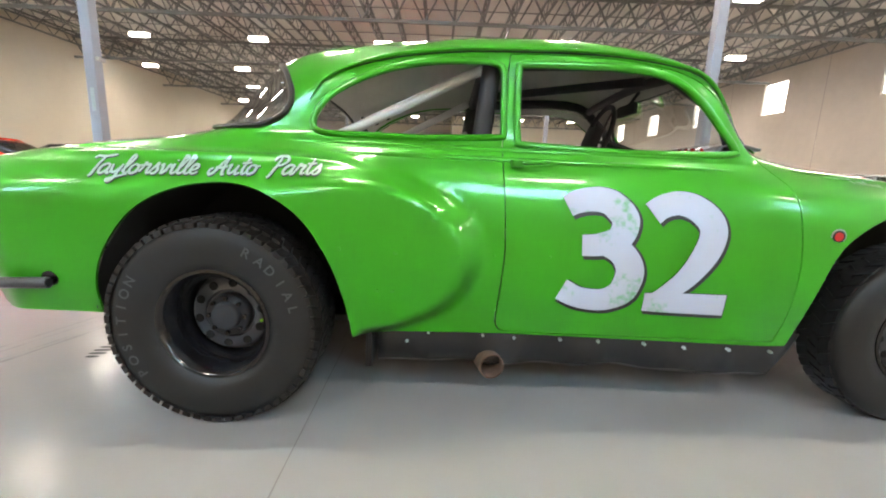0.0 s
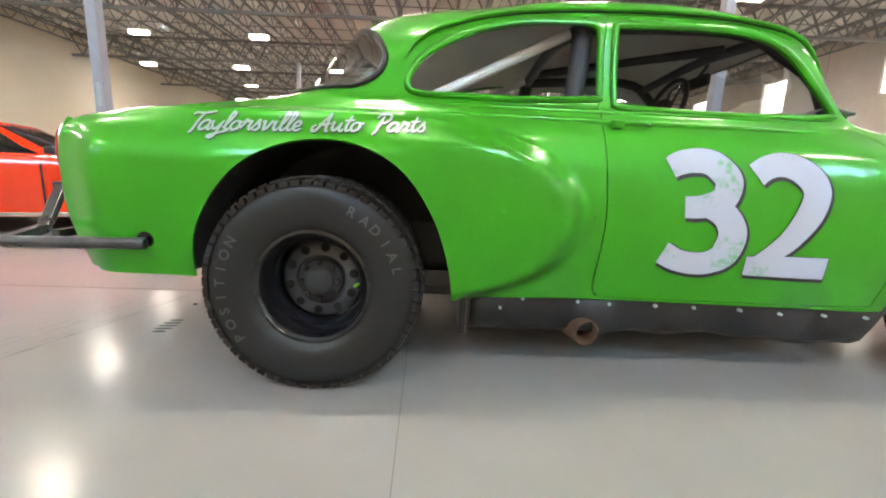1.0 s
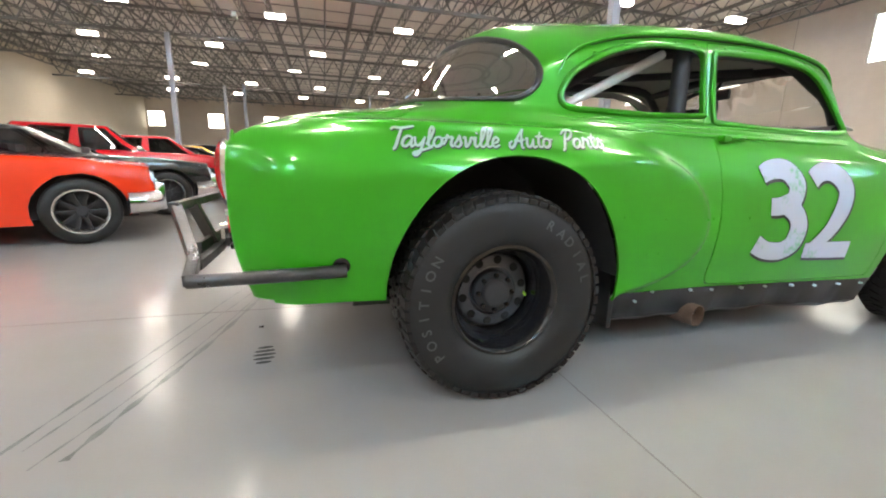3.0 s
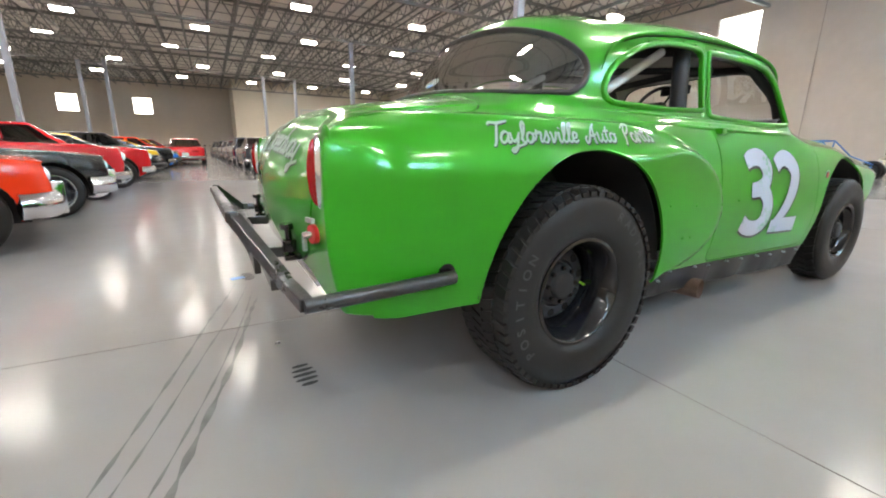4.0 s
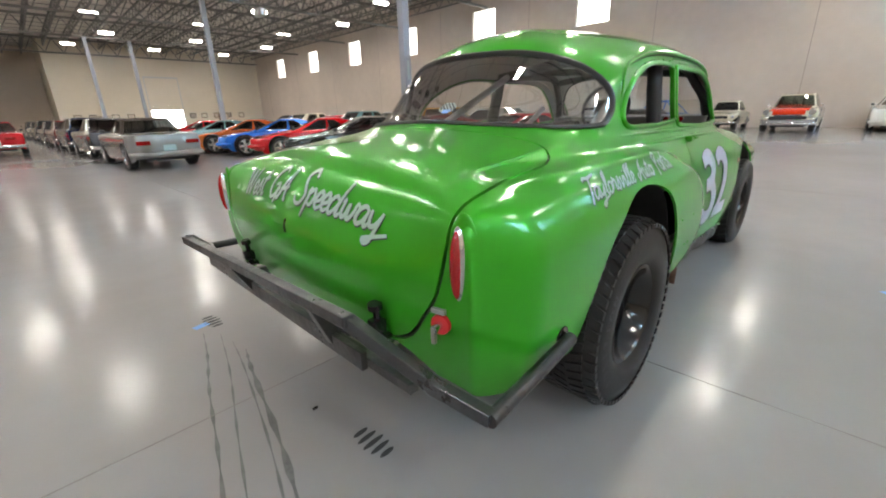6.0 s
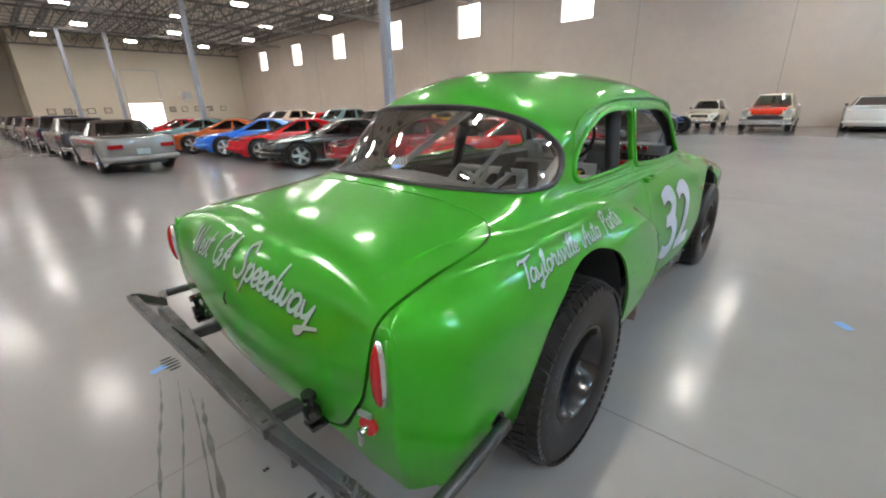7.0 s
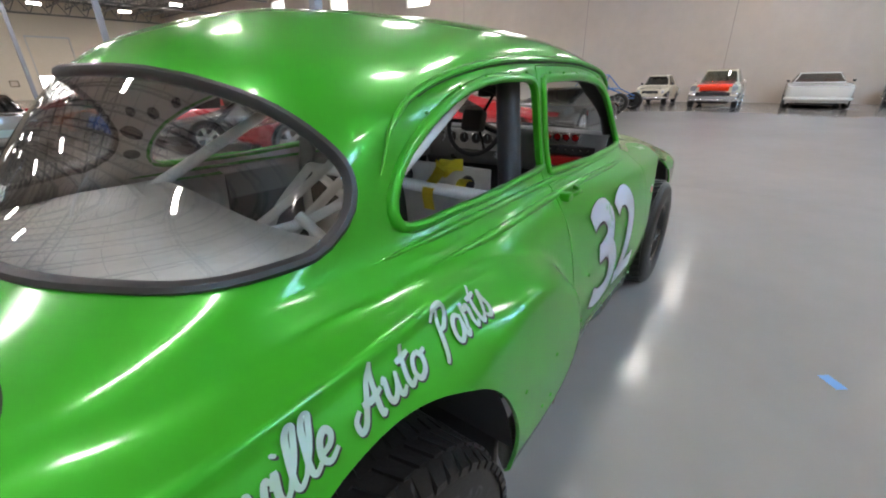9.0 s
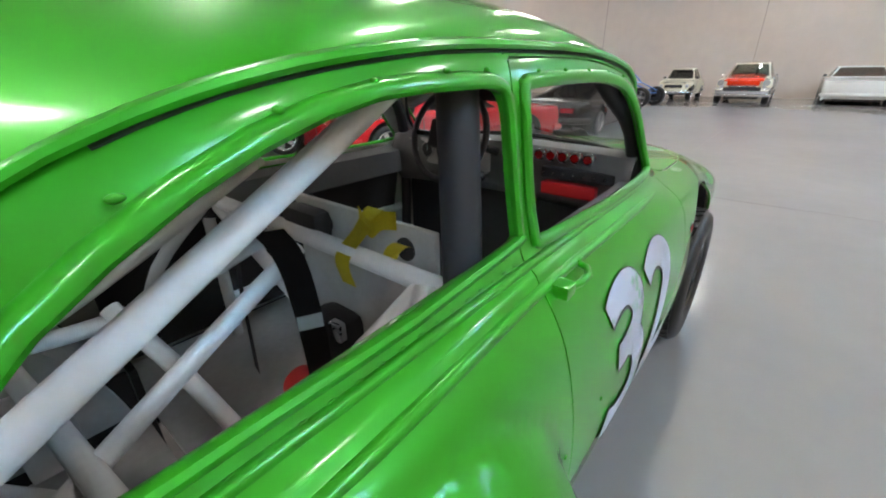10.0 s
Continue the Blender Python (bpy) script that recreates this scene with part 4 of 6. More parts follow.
# ---- wheels ----
def wheel(name, r, width, rim_r, m, s, lettered=False):
    """A steel wheel with a deep dish and a heavy tyre; its outer face points to -y before s mirrors it."""
    w = new(name)
    w.parent = car
    w.matrix_local = m @ Matrix.Diagonal((1, s, 1, 1))
    w["label"] = "black steel wheel with an all-terrain tyre"
    h = width / 2
    rr = rim_r + 0.012
    prof = [(rr, -h * 0.78), (rr + 0.02, -h * 0.90), (rr + 0.05, -h * 0.985), (r * 0.72, -h), (r * 0.83, -h * 0.985), (r * 0.90, -h * 0.94), (r * 0.955, -h * 0.85), (r * 0.985, -h * 0.72), (r * 0.992, -h * 0.3), (r * 0.995, 0),
            (r * 0.992, h * 0.3), (r * 0.985, h * 0.72), (r * 0.955, h * 0.85), (r * 0.90, h * 0.94), (r * 0.8, h), (rr + 0.04, h * 0.95), (rr, h * 0.8)]
    tyre = part("tyre", lathe(prof, 72), RUBBER, w, "black tyre with worn tread blocks")
    tv, tf = [], []
    count = 58 if lettered else 40
    for row, (y, wid, ph) in enumerate(((-0.80, 0.17, 0), (-0.42, 0.24, 0.5), (0, 0.24, 0.1), (0.42, 0.24, 0.6), (0.80, 0.17, 0))):
        if not lettered and abs(y) > 0.5:
            continue
        for k in range(count):
            a0 = 2 * math.pi * (k + ph) / count
            a1 = a0 + 2 * math.pi / count * 0.72
            n = len(tv)
            skew = 0.25 * (1 if row % 2 else -1) * 2 * math.pi / count
            y0, y1 = (y - wid) * h, (y + wid) * h
            edge = r * (1.0 if abs(y) < 0.5 else 0.985)
            for rad in (r * 0.95, None):
                for yy, off in ((y0, -skew), (y1, skew)):
                    top = edge if abs(yy) < 0.85 * h else r * 0.955
                    q = rad if rad is not None else top + 0.004
                    if abs(yy) > 0.85 * h and rad is not None:
                        q = r * 0.92
                    for a in (a0 + off, a1 + off):
                        tv.append((q * math.cos(a), yy, q * math.sin(a)))
            for f in ((4, 5, 7, 6), (0, 1, 5, 4), (1, 3, 7, 5), (3, 2, 6, 7), (2, 0, 4, 6)):
                tf.append(tuple(n + i for i in f))
    blocks = polys(tv, tf)
    ob = mesh_from("tread", blocks, RUBBER, tyre, "", False)
    ob["kind"] = "stuff"
    dish = 0.165 if lettered else 0.09
    f = -h + dish
    prof = [(rim_r + 0.016, -h * 0.80), (rim_r + 0.018, -h * 0.86), (rim_r + 0.006, -h * 0.88), (rim_r - 0.008, -h * 0.80), (rim_r - 0.014, -h * 0.55), (rim_r - 0.028, -h * 0.45), (rim_r - 0.032, f + 0.03),
            (rim_r - 0.02, h * 0.7), (rim_r + 0.01, h * 0.8)]
    rim = part("rim", lathe(prof, 56), STEEL_BLACK, w, "black painted deep steel rim")
    rd = rim_r - 0.034
    part("disc", lathe([(rd, f + 0.03), (rd - 0.010, f + 0.008), (rd - 0.022, f), (0.105, f - 0.006), (0.098, f + 0.006), (0, f + 0.006), (0, f + 0.05), (rd, f + 0.05)], 56), STEEL_DISC, rim, "dark grey wheel disc")
    part("hub", lathe([(0.092, f + 0.006), (0.090, f - 0.022), (0.082, f - 0.030), (0.060, f - 0.032), (0.056, f - 0.050), (0.048, f - 0.056), (0, f - 0.056), (0, f + 0.006)], 40), INNER_DARK, rim, "black wheel hub")
    # uncut holes: near-black discs carry the shade inside them
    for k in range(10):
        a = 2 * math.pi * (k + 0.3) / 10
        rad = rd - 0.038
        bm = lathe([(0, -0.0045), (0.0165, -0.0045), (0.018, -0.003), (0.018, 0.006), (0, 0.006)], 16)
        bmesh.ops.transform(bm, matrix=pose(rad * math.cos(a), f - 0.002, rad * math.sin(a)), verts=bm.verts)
        part("rim_hole", bm, HOLE_SHADE, rim, "near-black disc painted as the shade inside a round hole")
    for k in range(8):
        a = 2 * math.pi * k / 8
        bm = lathe([(0, -0.016), (0.009, -0.014), (0.010, 0.0), (0, 0.0)], 6)
        bmesh.ops.transform(bm, matrix=pose(0.074 * math.cos(a), f - 0.030, 0.074 * math.sin(a)), verts=bm.verts)
        part("lug_nut", bm, STEEL_BLACK, rim, "black lug nut")
    part("valve", tube([(rim_r - 0.055, f + 0.004, -0.02), (rim_r - 0.066, f - 0.03, -0.02)], 0.006, 8), mat("valve_green", (0.3, 0.75, 0.05), 0.5), rim, "bright green valve cap")
    if lettered:
        for word, mid in (("POSITION", 182), ("RADIAL", 38)):
            for i, ch in enumerate(word):
                a = radians(mid - (i - (len(word) - 1) / 2) * 9.5)
                me = text_mesh(ch, 0.052, 0.0, 0.001)
                cx = sum(v.co.x for v in me.vertices) / max(len(me.vertices), 1)
                rad = r * 0.80
                for v in me.vertices:
                    u, q = v.co.x - cx, v.co.y - 0.018
                    x = (rad + q) * math.cos(a) + u * math.sin(a)
                    z = (rad + q) * math.sin(a) - u * math.cos(a)
                    v.co = (x, -h * 1.0 - 0.0025, z)
                mesh_from("raised_letter", me, RUBBER_TEXT, tyre, "faded raised sidewall letter", False)
    return w


for s in (1, -1):
    wheel("rear_wheel", REAR_R, 0.30, 0.205, pose(0, -0.855 * s, REAR_R), s, True)
    wheel("front_wheel", FRONT_R, 0.25, 0.20, pose(AXLE - 0.02, -0.765 * s, FRONT_R), s)
    for nm, loop in (("rear_wheel_well", REAR_ARCH), ("front_wheel_well", FRONT_ARCH)):
        mid = loop.mean(0)
        arc = [mid + (p - mid) * 1.025 for p in loop if p[1] > 0.46]
        lo = min(range(len(arc)), key=lambda i: (arc[i][1] > 0.45, arc[i][0]))
        arc = sorted(arc, key=lambda p: -math.atan2(p[1] - 0.35, p[0] - mid[0]) if p[1] > 0.35 else -math.atan2(p[1] - 0.35, p[0] - mid[0]) + (0 if p[0] > mid[0] else -2 * math.pi))
        for wide, y0, y1, mt, part_name in ((1.0, -0.945 if nm[0] == "r" else -0.80, -0.40, INNER_DARK, nm), (1.03, -0.80 if nm[0] == "r" else -0.75, -0.385, INNER_GREY, "wheel_tub")):
            bm = bmesh.new()
            a = [bm.verts.new((mid[0] + (x - mid[0]) * wide, y0 * s, mid[1] + (z - mid[1]) * wide)) for x, z in arc]
            b = [bm.verts.new((v.co.x, y1 * s, v.co.z)) for v in a]
            for k in range(len(a) - 1):
                bm.faces.new((a[k], a[k + 1], b[k + 1], b[k]))
            bm.faces.new(b)
            part(part_name, bm, mt, car, "black wheel well lining" if mt is INNER_DARK else "grey inner wheel tub")
for x, r in ((0, 0.045), (AXLE, 0.035)):
    part("axle", tube([(x, -0.72, REAR_R if x == 0 else FRONT_R), (x, 0.72, REAR_R if x == 0 else FRONT_R)], r, 12), STEEL_BLACK, car)

# ---- rear bumper of welded bar ----
bumper = new("rear_bumper")
bumper.parent = car
bumper["label"] = "welded dark steel bar bumper"
for nm, a, b, w, h in (
    ("upper_bar", (-1.195, -0.66, 0.755), (-1.236, 0.685, 0.725), 0.036, 0.034),
    ("lower_bar", (-1.10, -0.80, 0.565), (-1.10, 0.80, 0.565), 0.034, 0.034),
    ("strike_plate", (-1.135, -0.62, 0.585), (-1.135, 0.74, 0.585), 0.02, 0.06),
    ("corner_bar", (-1.19, -0.64, 0.75), (-1.085, -0.86, 0.595), 0.036, 0.038),
    ("corner_bar", (-1.09, -0.85, 0.597), (-1.058, -1.03, 0.574), 0.036, 0.038),
    ("corner_bar", (-1.23, 0.65, 0.735), (-1.10, 0.84, 0.595), 0.036, 0.038),
    ("corner_bar", (-1.10, 0.83, 0.597), (-1.06, 1.02, 0.574), 0.036, 0.038),
    ("brace", (-1.19, -0.44, 0.74), (-1.12, -0.44, 0.57), 0.04, 0.04),
    ("brace", (-1.215, 0.20, 0.74), (-1.12, 0.20, 0.57), 0.04, 0.04),
    ("mount", (-1.09, -0.40, 0.575), (-0.80, -0.40, 0.56), 0.04, 0.04),
    ("mount", (-1.09, 0.40, 0.575), (-0.80, 0.40, 0.56), 0.04, 0.04),
):
    part(nm, bar(a, b, w, h), BUMPER_STEEL, bumper, smooth=False)
for s in (1, -1):
    part("side_bar", tube([(-1.066, -1.028 * s, 0.572), (-0.83, -1.012 * s, 0.572), (-0.60, -0.992 * s, 0.573)], 0.0215, 14), BUMPER_STEEL, bumper, "round side bar with an open end")
    # near-black cap, the tube's inner shade put into its colour
    part("bar_end", tube([(-0.601, -0.992 * s, 0.573), (-0.5985, -0.992 * s, 0.573)], 0.016, 12), HOLE_SHADE, bumper, "near-black disc painted as the shade inside the bar end")
    bm = lathe([(0, -0.03), (0.028, -0.03), (0.032, -0.02), (0.032, 0.05), (0, 0.05)], 16)
    bmesh.ops.transform(bm, matrix=pose(-0.615, -0.945 * s, 0.585), verts=bm.verts)
    part("side_mount", bm, STEEL_BLACK, bumper)

# ---- tail lamps ----
for s in (1, -1):
    lamp = new("tail_lamp")
    lamp.parent = car
    lamp.matrix_local = pose(-0.958, -0.846 * s, 0.895, 0, 0, 9 * s)
    for nm, mt, ry, rz, d, x in (("pad", GREEN, 0.050, 0.134, 0.017, 0.014), ("bezel", CHROME, 0.024, 0.104, 0.022, -0.012), ("lens", RED_LENS, 0.017, 0.094, 0.026, -0.020)):
        bm = bmesh.new()
        bmesh.ops.create_uvsphere(bm, u_segments=24, v_segments=14, radius=1)
        bmesh.ops.transform(bm, matrix=pose(x, 0, 0) @ Matrix.Diagonal((d, ry, rz, 1)), verts=bm.verts)
        part(nm, bm, mt, lamp, {"lens": "tall red tail lamp lens", "bezel": "chrome bezel", "pad": "green lamp pad"}[nm])
marker = new("marker_lamp")
marker.parent = car
marker.matrix_local = Matrix.Translation((-0.985, -0.79, 0.708)) @ pose(0, 0, 0, 0, 0, 12)
part("reflector", lathe([(0, -0.006), (0.029, -0.006), (0.031, 0.0), (0.029, 0.02), (0, 0.02)], 24, "x"), RED_PLASTIC, marker, "round red reflector")
part("stem", tube([(-0.03, 0.004, -0.004), (0.0, 0.0, 0.0)], 0.012, 10), CHROME, marker, "chrome bulb holder")
part("tab", box(-0.012, 0.0, -0.02, 0.024, 0.036, 0.05), ALU, marker, "bare metal tab", smooth=False)
part("tab", box(-0.03, -0.018, 0.002, 0.014, -0.05, 0.0), ALU, marker, smooth=False)

# trunk latch and pins
latch = new("trunk_latch")
latch.parent = trunk_lid
p, _ = on_rear(0.0, 0.835)
part("plate", box(p.x - 0.016, p.x + 0.004, -0.028, 0.022, 0.824, 0.846, bevel=0.004), ALU, latch, "small metal latch plate")
part("hook", tube([(p.x - 0.008, 0.0, 0.845), (p.x - 0.012, -0.006, 0.875), (p.x - 0.006, -0.014, 0.90)], 0.004, 6), STEEL_BLACK, latch)
for y, z in ((-0.07, 0.865), (0.05, 0.885), (-0.06, 0.755)):
    p, _ = on_rear(y, z)
    part("bolt", lathe([(0, p.x - 0.006), (0.007, p.x - 0.005), (0.008, p.x + 0.002), (0, p.x + 0.002)], 10, "x"), STEEL_BLACK, latch)
    latch.children[-1].matrix_local = Matrix.Translation((0, y, z))
for y in (-0.53, 0.53):
    pin = new("trunk_pin")
    pin.parent = car
    part("post", tube([(-1.012, y, 0.585), (-1.02, y, 0.69)], 0.012, 8), STEEL_BLACK, pin)
    part("cap", tube([(-1.02, y, 0.682), (-1.022, y, 0.702)], 0.024, 12), STEEL_BLACK, pin)
    part("clevis", box(-1.042, -0.995, y - 0.022, y + 0.022, 0.60, 0.645, bevel=0.006), STEEL_BLACK, pin)
    part("clevis", box(-1.04, -0.98, y - 0.03, y + 0.03, 0.57, 0.59, bevel=0.006), STEEL_BLACK, pin)

# ---- side skirts, rivets and the side exhaust ----
for s in (1, -1):
    skirt = new("side_skirt")
    skirt.parent = car
    v, f = [], []
    n = 40
    for k in range(n + 1):
        x = 0.62 + (2.46 - 0.62) * k / n
        z0 = 0.186 - 0.030 * step(1.7, 2.3, x) + 0.006 * math.sin(k * 0.9) + 0.005 * math.sin(k * 0.37) + (0.13 * (k - 38) / 2 if k > 38 else 0)
        z1 = 0.395 if x > 0.8 else 0.36
        y = -0.80 * s - 0.008 * s * math.sin(k * 0.7)
        v += [(x, y + 0.04 * s, z0), (x, y, z0 + 0.03), (x, -0.835 * s, z1)]
    for k in range(n):
        for r in (0, 1):
            a = 3 * k + r
            f.append((a, a + 3, a + 4, a + 1) if s > 0 else (a, a + 1, a + 4, a + 3))
    part_me = polys(v, f)
    panel = mesh_from("panel", part_me, SHEET_BLACK, skirt, "dented black sheet metal")
    mod = panel.modifiers.new("thickness", "SOLIDIFY")
    mod.thickness = 0.004
    for x, z in ((0.748, 0.306), (0.841, 0.349), (1.077, 0.343), (1.214, 0.335), (1.415, 0.333), (1.582, 0.330), (1.786, 0.323), (1.964, 0.311), (2.162, 0.308), (2.349, 0.303)):
        bm = lathe([(0, -0.005), (0.005, -0.004), (0.007, 0.0), (0.007, 0.03), (0, 0.03)], 10)
        bmesh.ops.transform(bm, matrix=Matrix.Diagonal((1, s, 1, 1)) @ pose(x, -0.836, z + 0.004), verts=bm.verts)
        part("rivet", bm, WHITE_PAINT, skirt, "bright round rivet")
exhaust = new("exhaust_pipe")
exhaust.parent = car
ex = lathe([(0.056, -0.06), (0.050, -0.06), (0.048, 0.02), (0.047, 0.16), (0, 0.16), (0, 0.30), (0.056, 0.30)], 28)
bmesh.ops.transform(ex, matrix=pose(1.108, -0.80, 0.215, 0, 0, 12), verts=ex.verts)
part("pipe", ex, PIPE_RUST, exhaust, "rusty open exhaust tip")
# fender rivets
for x, z in ((0.50, 0.74), (0.71, 0.73), (0.95, 0.72), (1.10, 0.71), (1.33, 0.71), (0.64, 0.58), (0.70, 0.58)):
    p, n = on_side(x, z, 0.001)
    bm = lathe([(0, -0.004), (0.005, -0.003), (0.007, 0.001), (0, 0.001)], 8)
    bmesh.ops.transform(bm, matrix=Matrix.Translation(p), verts=bm.verts)
    part("rivet", bm, GREEN, body)
# round badge
p, n = on_side(2.52, 0.83, 0.002)
badge = new("round_badge")
badge.parent = body
for r, d, mt in ((0.032, 0.0, SILVER_PAINT), (0.026, -0.0015, BLACK_LINE), (0.018, -0.003, RED_PLASTIC)):
    bm = lathe([(0, d), (r, d), (r, 0.002), (0, 0.002)], 24)
    bmesh.ops.transform(bm, matrix=Matrix.Translation(p), verts=bm.verts)
    part("disc", bm, mt, badge)

# chassis underside
for s in (1, -1):
    # Added black sheets: they stand in for the dark behind wheels and under the car.
    part("splash_panel", box(0.575, 0.60, -0.86 if s > 0 else 0.40, -0.40 if s > 0 else 0.86, 0.20, 0.62, None, 0.004), SHEET_BLACK, car, "added black panel that darkens the gap behind the wheel", smooth=False)
    part("chassis_plate", box(-0.55, 0.574, -0.425 if s > 0 else 0.41, -0.41 if s > 0 else 0.425, 0.24, 0.62, None, 0.004), SHEET_BLACK, car, "added black plate that darkens the view under the car", smooth=False)
part("floor_pan", box(0.605, 2.38, -0.78, 0.78, 0.40, 0.42), INNER_GREY, car, "grey sheet metal floor", smooth=False)
part("trunk_floor", box(-0.90, 0.578, -0.38, 0.38, 0.40, 0.42), INNER_GREY, car, "grey sheet metal trunk floor", smooth=False)
part("frame_rail", box(-0.60, 3.7, -0.55, -0.47, 0.32, 0.398), STEEL_BLACK, car, smooth=False)
part("frame_rail", box(-0.60, 3.7, 0.47, 0.55, 0.32, 0.398), STEEL_BLACK, car, smooth=False)
# ---- inside the stock car ----
cage = new("roll_cage")
cage.parent = car
cage["label"] = "white painted tubular roll cage with black padding"


def cage_bar(name, pts, r=0.024, mt=None, label=""):
    return part(name, tube(smooth_line(pts, 4) if len(pts) > 2 else pts, r, 12), mt or CAGE_WHITE, cage, label)


for s in (1, -1):
    cage_bar("padded_post", [(1.02, -0.645 * s, 1.00), (1.05, -0.615 * s, 1.2), (1.085, -0.575 * s, 1.50)], 0.043, FOAM, "black foam padded post")
    cage_bar("post", [(1.02, -0.65 * s, 0.42), (1.02, -0.648 * s, 1.02)])
    cage_bar("rear_stay", [(1.05, -0.475 * s, 1.515), (0.40, -0.545 * s, 1.19), (0.06, -0.583 * s, 1.02)], 0.0235)
    cage_bar("front_post", [(1.10, -0.56 * s, 1.52), (1.75, -0.53 * s, 1.54), (1.98, -0.57 * s, 1.44), (2.16, -0.64 * s, 1.2), (2.18, -0.68 * s, 0.5)], 0.03, FOAM, "black foam padded front post")
    cage_bar("side_bar", [(1.0, -0.555 * s, 1.085), (0.80, -0.65 * s, 0.84), (0.70, -0.70 * s, 0.55)])
    cage_bar("door_bar", [(1.03, -0.70 * s, 0.78), (2.16, -0.70 * s, 0.74)])
    cage_bar("door_bar", [(1.03, -0.70 * s, 0.58), (2.16, -0.70 * s, 0.56)])
cage_bar("roof_bar", [(1.085, -0.57, 1.515), (1.09, 0, 1.575), (1.085, 0.57, 1.515)], 0.032, FOAM, "black foam padded roof bar")
cage_bar("roof_bar", [(1.92, -0.54, 1.50), (1.96, 0, 1.545), (1.92, 0.54, 1.50)], 0.026, FOAM)
cage_bar("roof_brace", [(1.12, 0.40, 1.545), (1.9, -0.30, 1.53)], 0.024, FOAM)
cage_bar("cross_bar", [(1.03, -0.64, 1.075), (1.03, 0.64, 1.075)], 0.026)
cage_bar("seat_brace", [(0.98, -0.08, 1.06), (0.62, -0.17, 0.92), (0.20, -0.30, 0.76)])
cage_bar("seat_brace", [(1.03, 0.30, 1.06), (0.55, 0.22, 0.84), (0.10, 0.15, 0.64)])
cage_bar("door_brace", [(1.02, -0.52, 1.065), (0.85, -0.45, 0.92), (0.66, -0.37, 0.76)], 0.021)
cage_bar("rear_cross", [(0.42, -0.37, 0.85), (0.38, 0.0, 0.86), (0.34, 0.37, 0.85)])
cage_bar("rear_cross", [(0.70, -0.50, 0.60), (0.24, 0.02, 0.74), (0.0, 0.45, 0.80)], 0.022)
cage_bar("rear_cross", [(0.30, 0.10, 0.95), (0.62, 0.12, 1.08), (1.03, 0.14, 1.28)], 0.018)
cage_bar("rear_cross", [(0.34, 0.12, 0.97), (0.62, 0.02, 1.0), (1.03, 0.10, 1.06)], 0.02)
cage_bar("rear_cross", [(0.55, 0.02, 1.03), (0.62, -0.13, 0.86), (0.70, -0.26, 0.60)], 0.021)
cage_bar("diagonal", [(1.03, -0.60, 0.50), (1.03, 0.55, 1.05)])
for y in (-0.33, 0.16):
    bm = bmesh.new()
    add_box(bm, 0.30, 0.42, y - 0.006, y + 0.006, 0.58, 0.84, None, 0.003)
    part("gusset", bm, CAGE_WHITE, cage, "white gusset plate", smooth=False)

seat = new("racing_seat")
seat.parent = car
seat["label"] = "black padded bucket seat in an aluminium shell"
part("shell", box(1.10, 1.118, -0.50, 0.10, 0.60, 1.165, Matrix.Rotation(0.0, 4, "Y"), 0.006), PALE_ALU, seat, "bare aluminium seat back", smooth=False)
part("shell_hole", tube([(1.095, -0.40, 1.10), (1.122, -0.40, 1.10)], 0.032, 16), INNER_DARK, seat, "dark belt slot")
part("shell_hole", tube([(1.095, -0.06, 1.10), (1.122, -0.06, 1.10)], 0.032, 16), INNER_DARK, seat, "dark belt slot")
part("cushion", box(1.12, 1.19, -0.46, 0.06, 0.55, 1.12, None, 0.03), INNER_DARK, seat, "black seat back cushion")
part("cushion", box(1.14, 1.62, -0.46, 0.06, 0.55, 0.66, None, 0.04), INNER_DARK, seat, "black seat base cushion")
part("side_wing", box(1.10, 1.50, -0.52, -0.49, 0.55, 0.92, None, 0.012), ALU, seat, smooth=False)
part("side_wing", box(1.10, 1.50, 0.09, 0.12, 0.55, 0.92, None, 0.012), ALU, seat, smooth=False)
part("headrest", box(1.03, 1.10, -0.10, 0.08, 1.05, 1.15, None, 0.03), FOAM, seat, "black foam headrest")


def ribbon(pts, width, axis):
    """A flat strap along points."""
    bm = bmesh.new()
    p = smooth_line(pts, 5)
    a = Vector(axis) * width / 2
    rows = [(bm.verts.new(Vector(q) + a), bm.verts.new(Vector(q) - a)) for q in p]
    for (x, y), (z, w) in zip(rows, rows[1:]):
        bm.faces.new((x, y, w, z))
    bmesh.ops.solidify(bm, geom=bm.faces[:], thickness=0.004)
    return bm


harness = new("seat_harness")
harness.parent = car
harness["label"] = "yellow and black webbing harness"
part("shoulder_strap", ribbon([(1.16, -0.28, 1.02), (1.14, -0.28, 1.12), (1.11, -0.28, 1.185), (1.06, -0.27, 1.13), (1.0, -0.26, 1.07), (1.02, -0.25, 0.98)], 0.06, (0, 1, 0)), YELLOW, harness, "yellow shoulder strap")
part("shoulder_strap", ribbon([(1.13, -0.39, 1.06), (1.09, -0.40, 1.115), (1.05, -0.40, 1.11), (1.04, -0.39, 1.06)], 0.05, (0, 1, 0)), YELLOW, harness, "yellow shoulder strap")
part("knot", ribbon([(1.085, -0.24, 1.165), (1.07, -0.30, 1.14), (1.075, -0.34, 1.17), (1.09, -0.38, 1.175)], 0.05, (0, 0, 1)), YELLOW, harness, "folded yellow strap")
part("lap_strap", ribbon([(0.86, -0.17, 1.17), (0.90, -0.16, 1.10), (0.93, -0.15, 0.98), (0.95, -0.15, 0.72), (0.95, -0.15, 0.46)], 0.075, (0.88, -0.47, 0)), WEBBING, harness, "wide black strap hanging down")
